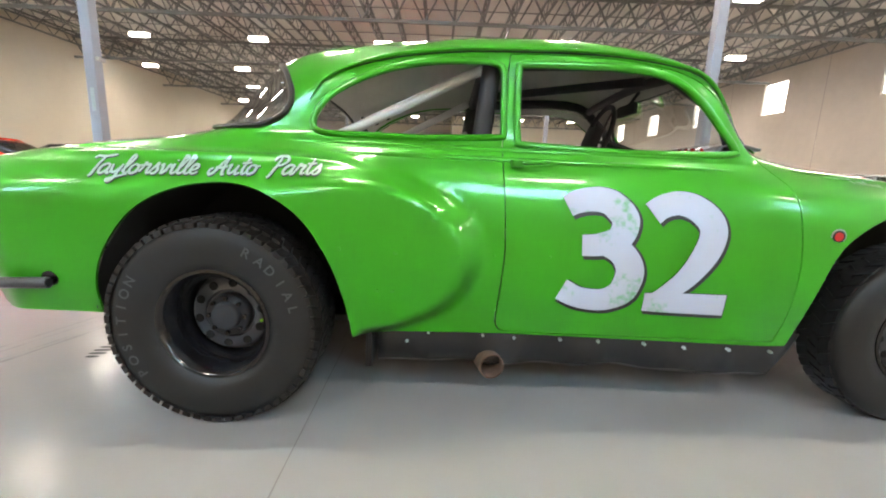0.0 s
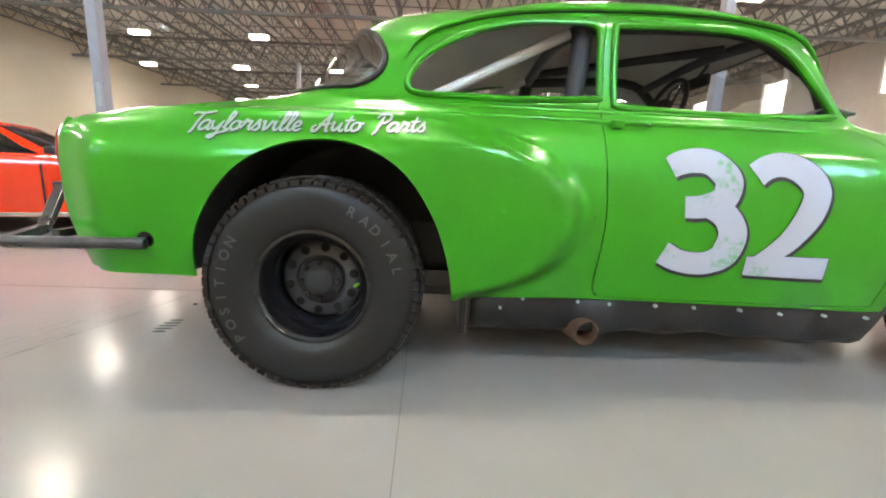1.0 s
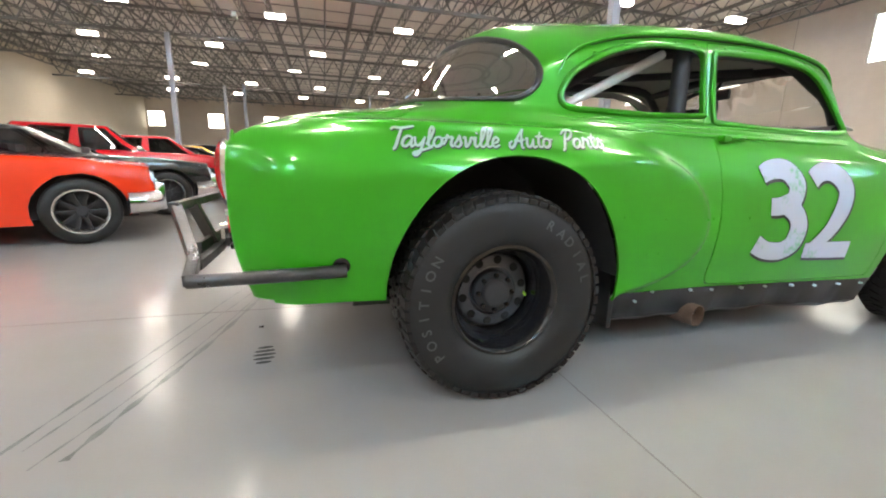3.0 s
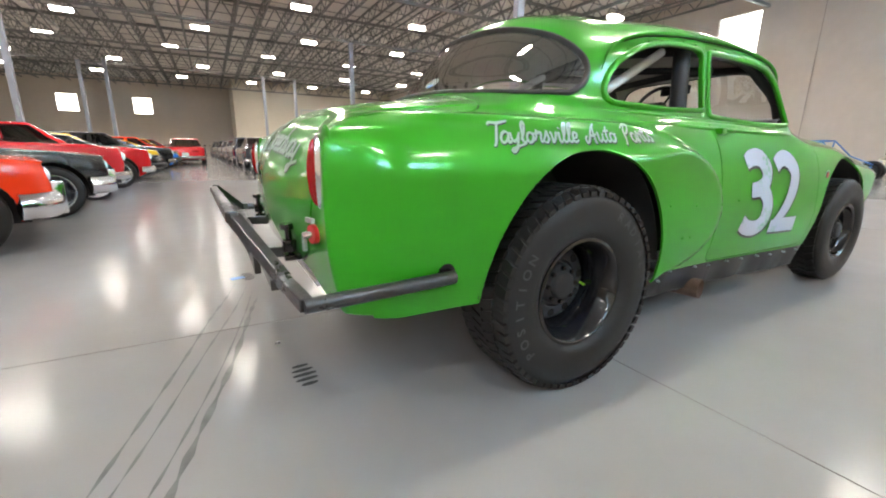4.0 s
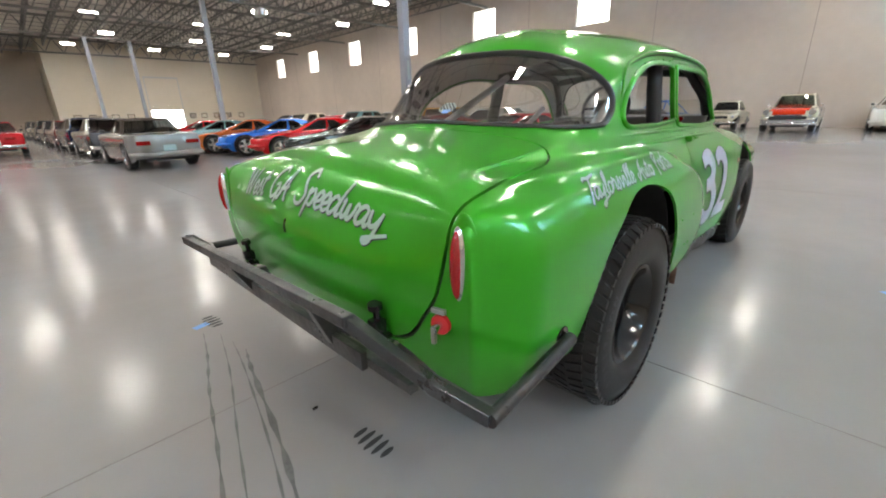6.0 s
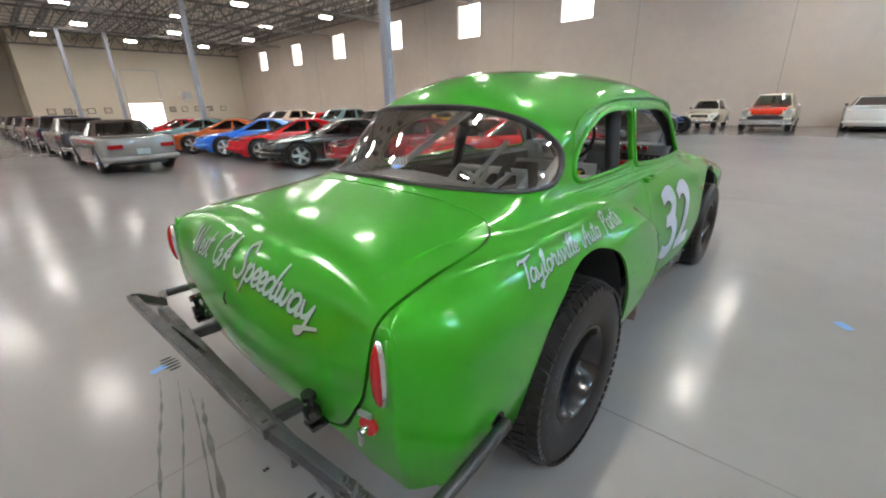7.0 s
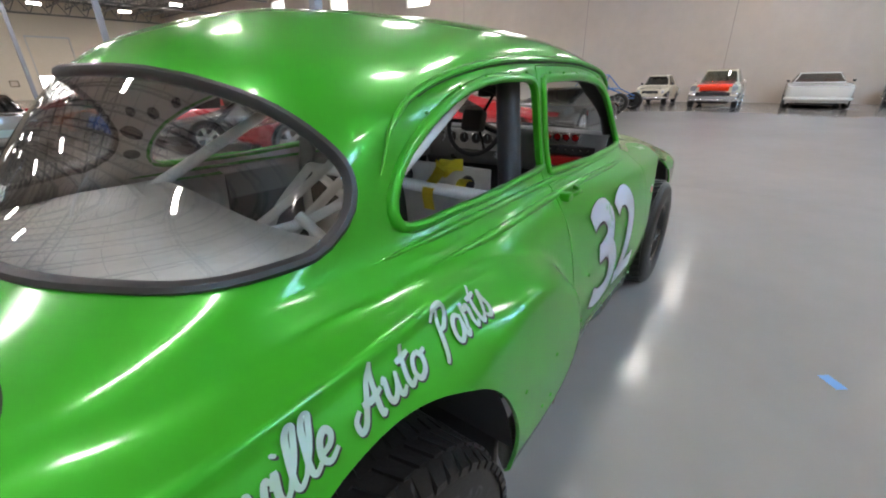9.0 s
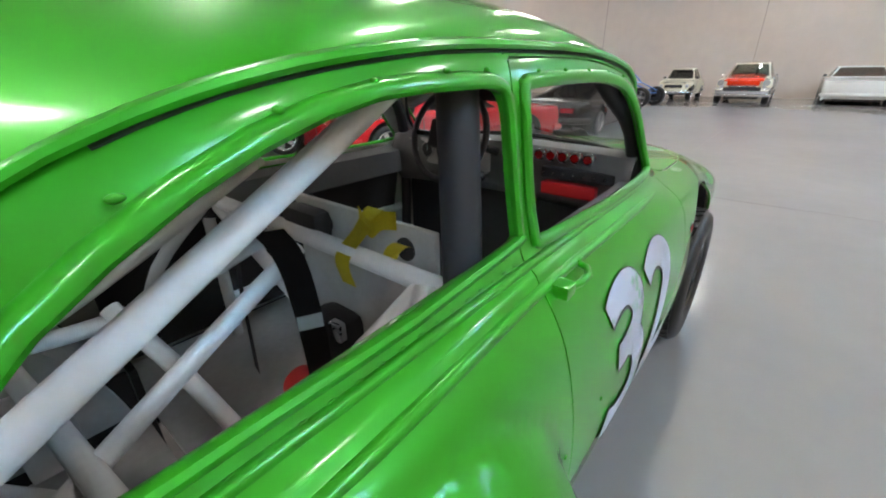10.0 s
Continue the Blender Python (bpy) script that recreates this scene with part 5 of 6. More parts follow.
part("tag", box(-0.035, 0.035, -0.003, 0.003, -0.022, 0.022, pose(0.935, -0.162, 0.865, 0, 0, -28)), WHITE_PAINT, harness, "white maker tag", smooth=False)
part("lap_strap", ribbon([(1.0, 0.10, 1.07), (0.95, 0.09, 1.12), (0.88, 0.1, 1.0), (0.86, 0.1, 0.6)], 0.06, (0.2, 1, 0)), WEBBING, harness)
part("rolled_strap", box(0.98, 1.09, -0.22, -0.05, 0.66, 0.84, None, 0.04), WEBBING, harness, "bundled black webbing")
part("buckle", box(0.97, 1.0, -0.24, -0.19, 0.80, 0.86, None, 0.008), CHROME, harness, "chrome buckle")

bottle = new("fire_bottle")
bottle.parent = car
part("cylinder", tube([(0.92, -0.36, 0.58), (0.92, -0.05, 0.60)], 0.055, 16), RED_PLASTIC, bottle, "red fire bottle")
part("neck", tube([(0.92, -0.38, 0.58), (0.92, -0.45, 0.58)], 0.02, 10), CHROME, bottle)

dash = new("dashboard")
dash.parent = car
dash.location = (0.085, 0, 0.036)
dash["label"] = "grey painted dashboard with gauges and red switches"
v, f = [], []
for k in range(25):
    y = -0.66 + 1.32 * k / 24
    bow = 0.10 * (1 - (y / 0.66) ** 2)
    for x, z in ((2.06, 0.90), (2.02, 0.96), (2.0, 1.10), (2.03, 1.15), (2.09, 1.165), (2.20, 1.14)):
        v.append((x + bow, y, z))
for k in range(24):
    for r in range(5):
        a = 6 * k + r
        f.append((a, a + 6, a + 7, a + 1))
panel = mesh_from("panel", polys(v, f), DASH_GREY, dash)
panel.modifiers.new("thickness", "SOLIDIFY").thickness = 0.01
cl = part("gauge_plate", box(2.055, 2.07, 0.03, 0.615, 1.01, 1.145, None, 0.012), PALE_ALU, dash, "bright gauge plate")
for k, y in enumerate((0.54, 0.425, 0.32, 0.22, 0.13)):
    r = 0.052 if k == 0 else 0.041
    bm = lathe([(0, 2.040), (r * 0.84, 2.040), (r * 0.88, 2.034), (r, 2.036), (r, 2.06), (0, 2.06)], 24, "x")
    bmesh.ops.transform(bm, matrix=Matrix.Translation((0, y, 1.09)), verts=bm.verts)
    g = part("gauge", bm, CHROME, cl, "round gauge with a chrome rim")
    bm = lathe([(0, 2.036), (r * 0.82, 2.036), (r * 0.82, 2.05), (0, 2.05)], 20, "x")
    bmesh.ops.transform(bm, matrix=Matrix.Translation((0, y, 1.09)), verts=bm.verts)
    part("gauge_face", bm, DIAL, cl, "black gauge face")
    part("needle", box(2.0335, 2.035, y - 0.002, y + 0.002, 1.085, 1.085 + r * 0.7), WHITE_PAINT, cl, smooth=False)
for k in range(5):
    y = -0.26 - k * 0.055
    bm = lathe([(0, 2.0), (0.017, 2.003), (0.020, 2.015), (0.020, 2.05), (0, 2.05)], 18, "x")
    bmesh.ops.transform(bm, matrix=Matrix.Translation((0, y, 1.139)), verts=bm.verts)
    part("warning_lamp", bm, RED_LENS, dash, "round red warning lamp")
    bm = lathe([(0.020, 2.006), (0.025, 2.008), (0.025, 2.03), (0.020, 2.03)], 18, "x")
    bmesh.ops.transform(bm, matrix=Matrix.Translation((0, y, 1.139)), verts=bm.verts)
    part("lamp_rim", bm, CHROME, dash)
part("switch_box", box(2.0, 2.06, -0.53, -0.285, 0.97, 1.026, None, 0.008), RED_PLASTIC, dash, "red switch box", smooth=False)
part("switch_panel", box(2.005, 2.05, -0.60, -0.28, 1.045, 1.09, None, 0.005), INNER_DARK, dash, "dark vent panel", smooth=False)
for k in range(7):
    part("switch", tube([(2.0, -0.57 + k * 0.045, 1.066), (1.985, -0.57 + k * 0.045, 1.072)], 0.005, 6), CHROME, dash)
for y, z in ((0.41, 0.952), (0.05, 0.99), (-0.12, 0.92)):
    part("knob", tube([(2.06, y, z), (2.02, y, z)], 0.02, 12), CHROME, dash)
part("firewall", box(2.33, 2.345, -0.76, 0.76, 0.42, 1.0), INNER_DARK, car, "black firewall", smooth=False)

steering = new("steering_wheel")
steering.parent = car
steering.matrix_local = pose(1.80, 0.02, 1.27, 0, -72, 0)
ring = [(0.19 * math.cos(a), 0.19 * math.sin(a), 0) for a in np.linspace(0, 2 * math.pi, 36)[:-1]]
part("rim", tube(ring, 0.014, 10, True), FOAM, steering, "black steering wheel rim")
for a in (90, 210, 330):
    part("spoke", tube([(0, 0, -0.02), (0.185 * math.cos(radians(a)), 0.185 * math.sin(radians(a)), 0)], 0.011, 8, flat=0.5), STEEL_BLACK, steering)
part("hub_pad", box(-0.06, 0.06, -0.07, 0.07, -0.01, 0.05, None, 0.02), INNER_DARK, steering, "square black hub pad")
part("column", tube([(0, 0, -0.03), (0, 0, -0.55)], 0.022, 10), STEEL_BLACK, steering)
mirror = new("interior_mirror")
mirror.parent = car
part("housing", box(1.94, 1.965, -0.13, 0.10, 1.40, 1.465, None, 0.012), INNER_DARK, mirror, "black mirror housing")
part("arm", tube([(1.97, 0, 1.46), (2.02, 0, 1.54)], 0.01, 8), INNER_DARK, mirror)

shelf_v = [(x, y, 1.135) for x in (-0.30, -0.1, 0.12, 0.28) for y in np.linspace(-0.72, 0.72, 13)]
shelf_v = [(x + 0.5 * (abs(y) / 0.72) ** 2 * (0.28 if x < 0 else 0.1), y * (0.98 if x > -0.2 else 0.86), z + 0.02 * math.sin(5 * y)) for x, y, z in shelf_v]
sh = mesh_from("package_shelf", polys(shelf_v, [(r * 13 + i, (r + 1) * 13 + i, (r + 1) * 13 + i + 1, r * 13 + i + 1) for r in range(3) for i in range(12)]), INNER_GREY, car, "pale grey sheet metal shelf behind the rear window")
sh.modifiers.new("thickness", "SOLIDIFY").thickness = 0.006
part("rear_bulkhead", box(-0.28, -0.265, -0.38, 0.38, 0.42, 1.10), INNER_GREY, car, "grey rear bulkhead", smooth=False)
for s in (1, -1):
    bm = bmesh.new()
    pts = [on_side(x, 1.14, -0.02)[0] for x in np.linspace(0.60, 2.1, 24)]
    rows = [(bm.verts.new((p.x, p.y * s, p.z)), bm.verts.new((p.x, (p.y + 0.07) * s, 1.10)), bm.verts.new((p.x, -0.76 * s, 0.45))) for p in pts]
    for a, b in zip(rows, rows[1:]):
        for i in range(2):
            bm.faces.new((a[i], a[i + 1], b[i + 1], b[i]))
    part("door_card", bm, INNER_DARK, car, "black inner side panel")
    bm = bmesh.new()
    rows = [(bm.verts.new((p.x, (p.y + 0.002) * s, p.z)), bm.verts.new((p.x, (p.y + 0.076) * s, 1.105)), bm.verts.new((p.x, (p.y + 0.082) * s, 0.985))) for p in pts]
    for a, b in zip(rows, rows[1:]):
        for i in range(2):
            bm.faces.new((a[i], a[i + 1], b[i + 1], b[i]))
    part("sill_trim", bm, mat("dark_grey_sill", (0.16, 0.16, 0.165), 0.6, vary=0.3, scale=6), car, "dark grey inner sill")

# window trim clips along the roof edge
for loop, host in ((QUARTER_WINDOW, body), (DOOR_WINDOW, doors[0])):
    for x in ((0.50, 0.66, 0.80, 0.95, 1.06) if host is body else (1.25, 1.38, 1.52, 1.66, 1.8)):
        zs = [p[1] for p in loop if abs(p[0] - x) < 0.04]
        p, n = on_side(x, max(zs) + 0.022, 0.010)
        bm = bmesh.new()
        bmesh.ops.create_uvsphere(bm, u_segments=8, v_segments=6, radius=0.005)
        bmesh.ops.transform(bm, matrix=Matrix.Translation(p) @ Matrix.Diagonal((1.6, 0.9, 0.9, 1)), verts=bm.verts)
        part("trim_clip", bm, GREEN, host)
for k in range(16):
    x = 0.46 + k * 0.042
    p, n = on_side(x, 1.152, 0.001)
    bm = bmesh.new()
    bmesh.ops.create_uvsphere(bm, u_segments=8, v_segments=5, radius=0.0035)
    bmesh.ops.transform(bm, matrix=Matrix.Translation(p) @ Matrix.Diagonal((2.2, 0.7, 0.7, 1)), verts=bm.verts)
    part("trim_clip", bm, GREEN, body)

# ---- marks on the floor ----
for x, y in ((-0.972, -0.362), (-1.08, 1.275)):
    drain = thing("floor_drain", "small slotted drain cut into the concrete floor", "drain", pose(x, y, 0, 0, 0, 4), "floor drains")
    for k, half in enumerate((0.036, 0.047, 0.052, 0.047, 0.034)):
        v = 0.082 - 0.041 * k
        bm = bmesh.new()
        ring = [(half * math.cos(a), v + 0.0115 * math.sin(a)) for a in np.linspace(0, 2 * math.pi, 17)[:-1]]
        for z in (0.0006, 0.0022):
            bm.faces.new([bm.verts.new((u, w, z)) for u, w in (ring if z > 0.001 else ring[::-1])])
        part("slot", bm, PIT, drain, smooth=False)
for k, pts in enumerate((
    [(-1.17, 1.15), (-1.235, 0.85), (-1.33, 0.50), (-1.44, 0.02), (-1.57, -0.49), (-1.70, -0.98)],
    [(-1.10, 1.05), (-1.20, 0.6), (-1.34, 0.1), (-1.50, -0.5), (-1.62, -0.9)],
    [(-1.08, 0.90), (-1.14, 0.55), (-1.28, -0.1), (-1.44, -0.68), (-1.55, -1.0)],
    [(-1.06, 0.75), (-1.12, 0.5), (-1.24, -0.1), (-1.38, -0.64), (-1.47, -0.98)],
)):
    line = smooth_line(pts, 8)
    wd = (0.020, 0.014, 0.014, 0.034)[k]
    v, f = [], []
    for i, (x, y) in enumerate(line):
        w = wd * (0.6 + 0.4 * math.sin(i * 1.7 + k)) * min(1, 0.3 + i / 12)
        v += [(x - w / 2, y, 0.0012 + 0.0004 * k), (x + w / 2, y, 0.0012 + 0.0004 * k)]
    for i in range(len(line) - 1):
        f.append((2 * i, 2 * i + 1, 2 * i + 3, 2 * i + 2))
    tagged(mesh_from("tyre_mark", polys(v, f), SKID), "dark streaky tyre mark on the concrete floor", "tyre mark", "tyre marks")
for x, y, s, r in ((-1.15, 1.26, 0.09, 15), (2.27, -1.92, 0.11, 40)):
    bm = bmesh.new()
    add_box(bm, -s * 0.5, s * 0.5, -s * 0.28, s * 0.28, 0.0012, 0.0022, pose(x, y, 0, 0, 0, r))
    tagged(mesh_object("floor_tape", bm, TAPE, smooth=False), "torn scrap of blue tape on the floor", "tape")

# lightening holes in the inner rear pillars and a chequered sticker on the rear glass
for s in (1, -1):
    for x, z, r, a in ((0.285, 1.33, 0.042, 60), (0.29, 1.415, 0.026, 40), (0.375, 1.40, 0.034, 25), (0.465, 1.44, 0.03, 15), (0.27, 1.245, 0.03, 80)):
        p, n = on_side(x, z, -0.014)
        bm = lathe([(0, -0.002), (0.9, -0.002), (1.0, 0.0), (1.0, 0.002), (0, 0.002)], 20, "z")
        q = n.to_track_quat("Z", "X").to_matrix().to_4x4()
        bmesh.ops.transform(bm, matrix=Matrix.Diagonal((1, s, 1, 1)) @ Matrix.Translation(p) @ q @ Matrix.Rotation(radians(a), 4, "Z") @ Matrix.Diagonal((r, r * 0.6, 1, 1)), verts=bm.verts)
        part("pillar_hole", bm, INNER_DARK, body, "dark oval hole in the inner pillar")
sticker = new("sticker")
sticker.parent = rear_window
v, f, cells = [], [], []
for i in range(10):
    for j in range(6):
        u0, v0 = (i - 5) / 5, (j - 3) / 3
        if (u0 + 0.1) ** 2 + (v0 + 0.16) ** 2 > 0.95:
            continue
        k = len(v)
        for du, dv in ((0, 0), (0.2, 0), (0.2, 1 / 3), (0, 1 / 3)):
            hit, n, _, _ = tree.ray_cast(Vector((-3, -0.09 - 0.050 * (u0 + du), 1.290 + 0.024 * (v0 + dv))), Vector((1, 0, 0)))
            v.append(hit + (n if n.x < 0 else -n) * 0.002)
        f.append((k, k + 1, k + 2, k + 3))
        cells.append((i + j) % 2 if j > 1 else 2 if 2 < i < 8 else 0)
me = polys(v, f)
decal = mesh_from("decal", me, WHITE_PAINT, sticker, "small chequered oval sticker", False)
me.materials.append(BLACK_LINE)
me.materials.append(BLUE_STICKER)
me.polygons.foreach_set("material_index", cells)
# ---- the other parked cars ----
def paint(name, c, rough=0.22):
    return mat(name, c, rough, 0.0, 0.6, vary=0.1, scale=1.5, coat_rough=0.05)


PAINTS = {k: paint(k + "_car_paint", c) for k, c in dict(
    orange=(0.85, 0.04, 0.007), red=(0.58, 0.012, 0.018), dark_red=(0.22, 0.008, 0.012), black=(0.010, 0.010, 0.012), blue=(0.02, 0.16, 0.62),
    silver=(0.28, 0.265, 0.245), white=(0.72, 0.72, 0.70), cream=(0.66, 0.60, 0.46), yellow=(0.75, 0.38, 0.02), teal=(0.14, 0.27, 0.29),
    grey=(0.07, 0.07, 0.08), navy=(0.015, 0.025, 0.07), rust=(0.50, 0.10, 0.02), brown=(0.10, 0.07, 0.05)).items()}
CAR_TRIM = mat("dark_car_trim", (0.02, 0.02, 0.022), 0.5)
ALLOY = mat("bright_alloy", (0.62, 0.62, 0.64), 0.2, 0.9)
WHITEWALL = mat("whitewall_rubber", (0.72, 0.70, 0.66), 0.6)
HEAD_GLASS = mat("headlamp_glass", (0.75, 0.78, 0.8), 0.08, 0.4, 0.8)
SEAT_RED = mat("red_upholstery", (0.35, 0.02, 0.02), 0.6)
SEAT_TAN = mat("dark_upholstery", (0.05, 0.045, 0.04), 0.7)
_wheels = {}


def wheel_meshes(kind):
    if kind in _wheels:
        return _wheels[kind]
    tyre = bpy.data.meshes.new("tyre")
    bm = lathe([(0.66, -0.5), (0.74, -0.56), (0.88, -0.54), (0.97, -0.42), (1.0, -0.2), (1.0, 0.2), (0.97, 0.42), (0.88, 0.54), (0.66, 0.5)], 36)
    bm.to_mesh(tyre)
    bm.free()
    tyre.materials.append(RUBBER)
    rim = bpy.data.meshes.new("rim")
    bm = lathe([(0.66, -0.5), (0.68, -0.56), (0.64, -0.55), (0.61, -0.35), (0.60, 0.4), (0.66, 0.5)], 36)
    spokes = {"five": 5, "ten": 10}.get(kind, 0)
    if spokes:
        for k in range(spokes):
            a = 2 * math.pi * k / spokes
            w = 0.13 if spokes == 5 else 0.045
            add_box(bm, 0.1, 0.63, -0.42, -0.30, -w, w, Matrix.Rotation(-a, 4, "Y"))
        hub = [(0, -0.47), (0.13, -0.46), (0.17, -0.40), (0.17, -0.2), (0, -0.2)]
    else:
        hub = [(0, -0.60), (0.18, -0.58), (0.3, -0.48), (0.52, -0.50), (0.62, -0.42), (0.62, -0.3), (0, -0.3)]
    b2 = lathe(hub, 28)
    tmp = bpy.data.meshes.new("t")
    b2.to_mesh(tmp)
    b2.free()
    bm.from_mesh(tmp)
    bm.to_mesh(rim)
    bm.free()
    rim.materials.append(ALLOY if kind != "ten" else CAR_TRIM)
    rim.polygons.foreach_set("use_smooth", [False] * len(rim.polygons))
    tyre.polygons.foreach_set("use_smooth", [True] * len(tyre.polygons))
    disc = bpy.data.meshes.new("rim_back")
    bm = lathe([(0, 0.1), (0.6, 0.1), (0.6, 0.16), (0, 0.16)], 24)
    bm.to_mesh(disc)
    bm.free()
    disc.materials.append(CAR_TRIM)
    lip = bpy.data.meshes.new("rim_lip")
    bm = lathe([(0.60, -0.50), (0.63, -0.575), (0.68, -0.575), (0.67, -0.50)], 36)
    bm.to_mesh(lip)
    bm.free()
    lip.materials.append(ALLOY)
    wall = bpy.data.meshes.new("whitewall")
    bm = lathe([(0.68, -0.57), (0.74, -0.585), (0.86, -0.575), (0.87, -0.55), (0.68, -0.53)], 36)
    bm.to_mesh(wall)
    bm.free()
    wall.materials.append(WHITEWALL)
    _wheels[kind] = tyre, rim, disc, wall, lip
    return _wheels[kind]


def lerp(a, b, t):
    return a + (b - a) * t


def parked_car(name, label, color, m, L=4.9, W=0.93, gc=0.22, belt=0.92, hood_z=0.86, deck=0.88, top=1.36, rear_glass=(-0.72, -0.36), screen=(0.28, 0.62), wheel_r=0.34, wheels="five",
               roof=None, whitewall=False, lamps=2, tail="wide", bumper_mat=None, round_nose=0.10, group="parked cars", open_roof=False, axle=0.70, axle_rear=0.58, extras="", pane=None, tail_y=0.5, soft_top=False, bumper_tall=1.0):
    """A parked car. rear_glass and screen: where roof and glass end, as shares of the half length, roof first inwards."""
    h = L / 2
    c = thing(name, label, "car", m, group)
    col = PAINTS[color]
    low = [(-h, 0), (-h + 0.02, 0.50), (-h + 0.10, 0.86), (-h + 0.38, 0.98), (-h * axle_rear, 1.0), (-h * 0.28, 1.0), (h * 0.05, 1.0), (h * 0.36, 1.0), (h * axle + 0.05, 0.995), (h - 0.42, 0.97), (h - round_nose, 0.86), (h - 0.02, 0.5), (h, 0)]
    zs = [deck, deck, deck, lerp(deck, belt, 0.3), lerp(deck, belt, 0.6), belt, belt, belt, lerp(belt, hood_z, 0.5), hood_z, hood_z - 0.04, hood_z - 0.03, hood_z - 0.02]
    rg0, rg1, sc0, sc1 = rear_glass[0] * h, rear_glass[1] * h, screen[0] * h, screen[1] * h
    base = [(rg0, 0), (rg0, 0.45), (rg0 + 0.04, 0.72), (rg0 + 0.15, 0.80), (lerp(rg0, rg1, 0.5), 0.83), (rg1 + 0.2, 0.84), (lerp(rg1, sc0, 0.55), 0.84), (sc0 + 0.1, 0.83), (lerp(sc0, sc1, 0.55), 0.80), (lerp(sc0, sc1, 0.85), 0.72), (sc1 - 0.02, 0.5), (sc1, 0.25), (sc1, 0)]
    head = [(rg1, 0), (rg1, 0.36), (rg1 + 0.03, 0.56), (rg1 + 0.10, 0.63), (rg1 + 0.2, 0.65), (rg1 + 0.42, 0.66), (lerp(rg1, sc0, 0.6), 0.66), (sc0 - 0.22, 0.65), (sc0 - 0.1, 0.62), (sc0 - 0.03, 0.55), (sc0, 0.36), (sc0, 0.18), (sc0, 0)]
    rows = [
        [(x * 0.96, y * W * 0.94, gc + (0.10 if i in (0, 1, 2, 10, 11, 12) else 0)) for i, (x, y) in enumerate(low)],
        [(x, y * W * 0.985, lerp(gc, z, 0.42)) for (x, y), z in zip(low, zs)],
        [(x, y * W, lerp(gc, z, 0.72)) for (x, y), z in zip(low, zs)],
        [(x * 0.988, y * W * 0.98, z - 0.04) for (x, y), z in zip(low, zs)],
        [(x * 0.968, y * W * 0.93, z + 0.005) for (x, y), z in zip(low, zs)],
        [(lerp(x * 0.97, bx, 0.5), lerp(y * 0.92, by, 0.5) * W, lerp(z, belt + 0.03, 0.45) + 0.012) for (x, y), z, (bx, by) in zip(low, zs, base)],
        [(x, y * W, belt + 0.04) for x, y in base],
        [(lerp(bx, hx, 0.92), lerp(by, hy, 0.92) * W, lerp(belt + 0.04, top - 0.05, 0.93)) for (bx, by), (hx, hy) in zip(base, head)],
        [(hx * 0.98, hy * W * 0.95, top - 0.03) for hx, hy in head],
        [(lerp(hx, (rg1 + sc0) / 2, 0.4), hy * W * 0.5, top - 0.004) for hx, hy in head],
        [(lerp(hx, (rg1 + sc0) / 2, 0.5), 0, top) for hx, hy in head],
    ]
    g = ring_surface([[(x, -y, z) for x, y, z in r] for r in rows], 4, 3, smooth=0)
    n = g.shape[1]
    sk = grid_skin(g)
    body_f, glass_f, roof_f = [], [], []
    for k, f in enumerate(sk.f):
        i, j = divmod(k, n - 1)
        s = j / 4
        if 18 <= i < 21:
            pillar = 2.6 <= s < 4.4 or 6.0 <= s < 6.25 or 8.0 <= s < 8.75
            if open_roof and s < 8:
                continue
            ((roof_f if roof and soft_top else body_f) if pillar else glass_f).append(f)
        elif i >= 21:
            if not open_roof:
                (roof_f if roof else body_f).append(f)
        else:
            body_f.append(f)
    bs = Skin(sk.v, body_f, sk.n)
    ax, rx = h * axle, -h * axle_rear
    for cx in (rx, ax):
        _, bs = bs.cut(lambda v, cx=cx: np.where(v[:, 2] < belt - 0.06, np.hypot(v[:, 0] - cx, v[:, 2] - wheel_r) - wheel_r - 0.055, 1))
    bs.object("body", col, c, "", (1, -1))
    gl = Skin(sk.v, glass_f, sk.n).object("window_glass", pane or FAR_PANE, c, "dark tinted glass", (1, -1))
    if roof and not open_roof:
        Skin(sk.v, roof_f, sk.n).object("roof", roof, c, "roof in a second colour", (1, -1))
    part("underbody", box(-h * 0.93, h * 0.93, -W * 0.62, W * 0.62, gc + 0.02, belt - 0.12), CAR_TRIM, c, "dark underbody", smooth=False)
    for s in (1, -1):
        for cx in (rx, ax):
            w = new("wheel")
            w.parent = c
            w.matrix_local = pose(cx, -s * (W - 0.13), wheel_r) @ Matrix.Diagonal((wheel_r, 0.22 * s, wheel_r, 1))
            tyre, rim, disc, wall, lip = wheel_meshes(wheels)
            for nm, me in (("tyre", tyre), ("rim", rim), ("rim_back", disc), ("rim_lip", lip)) + ((("whitewall", wall),) if whitewall else ()):
                o = new(nm, me)
                o.parent = w
    bmat = bumper_mat or CHROME
    for e, nm in ((1, "front_bumper"), (-1, "rear_bumper")):
        rn = max(round_nose, 0.04) if e > 0 else 0.10
        half = [(h - rn - 0.22, 0.955), (h - rn + 0.02, 0.865), (h + 0.02, 0.48)]
        pts = [(e * x, -y * W, 0.42) for x, y in half] + [(e * (h + 0.045), 0, 0.42)] + [(e * x, y * W, 0.42) for x, y in half[::-1]]
        part(nm, tube(smooth_line(pts, 3), 0.07, 12, flat=bumper_tall), bmat, c)
        if bumper_tall > 1.2:
            for s in (1, -1):
                part("bumper_guard", box(e * h - 0.02, e * h + 0.10, s * W * 0.62 - 0.03, s * W * 0.62 + 0.03, 0.30, 0.62, None, 0.02), bmat, c)
    fz = lerp(gc, hood_z, 0.72)
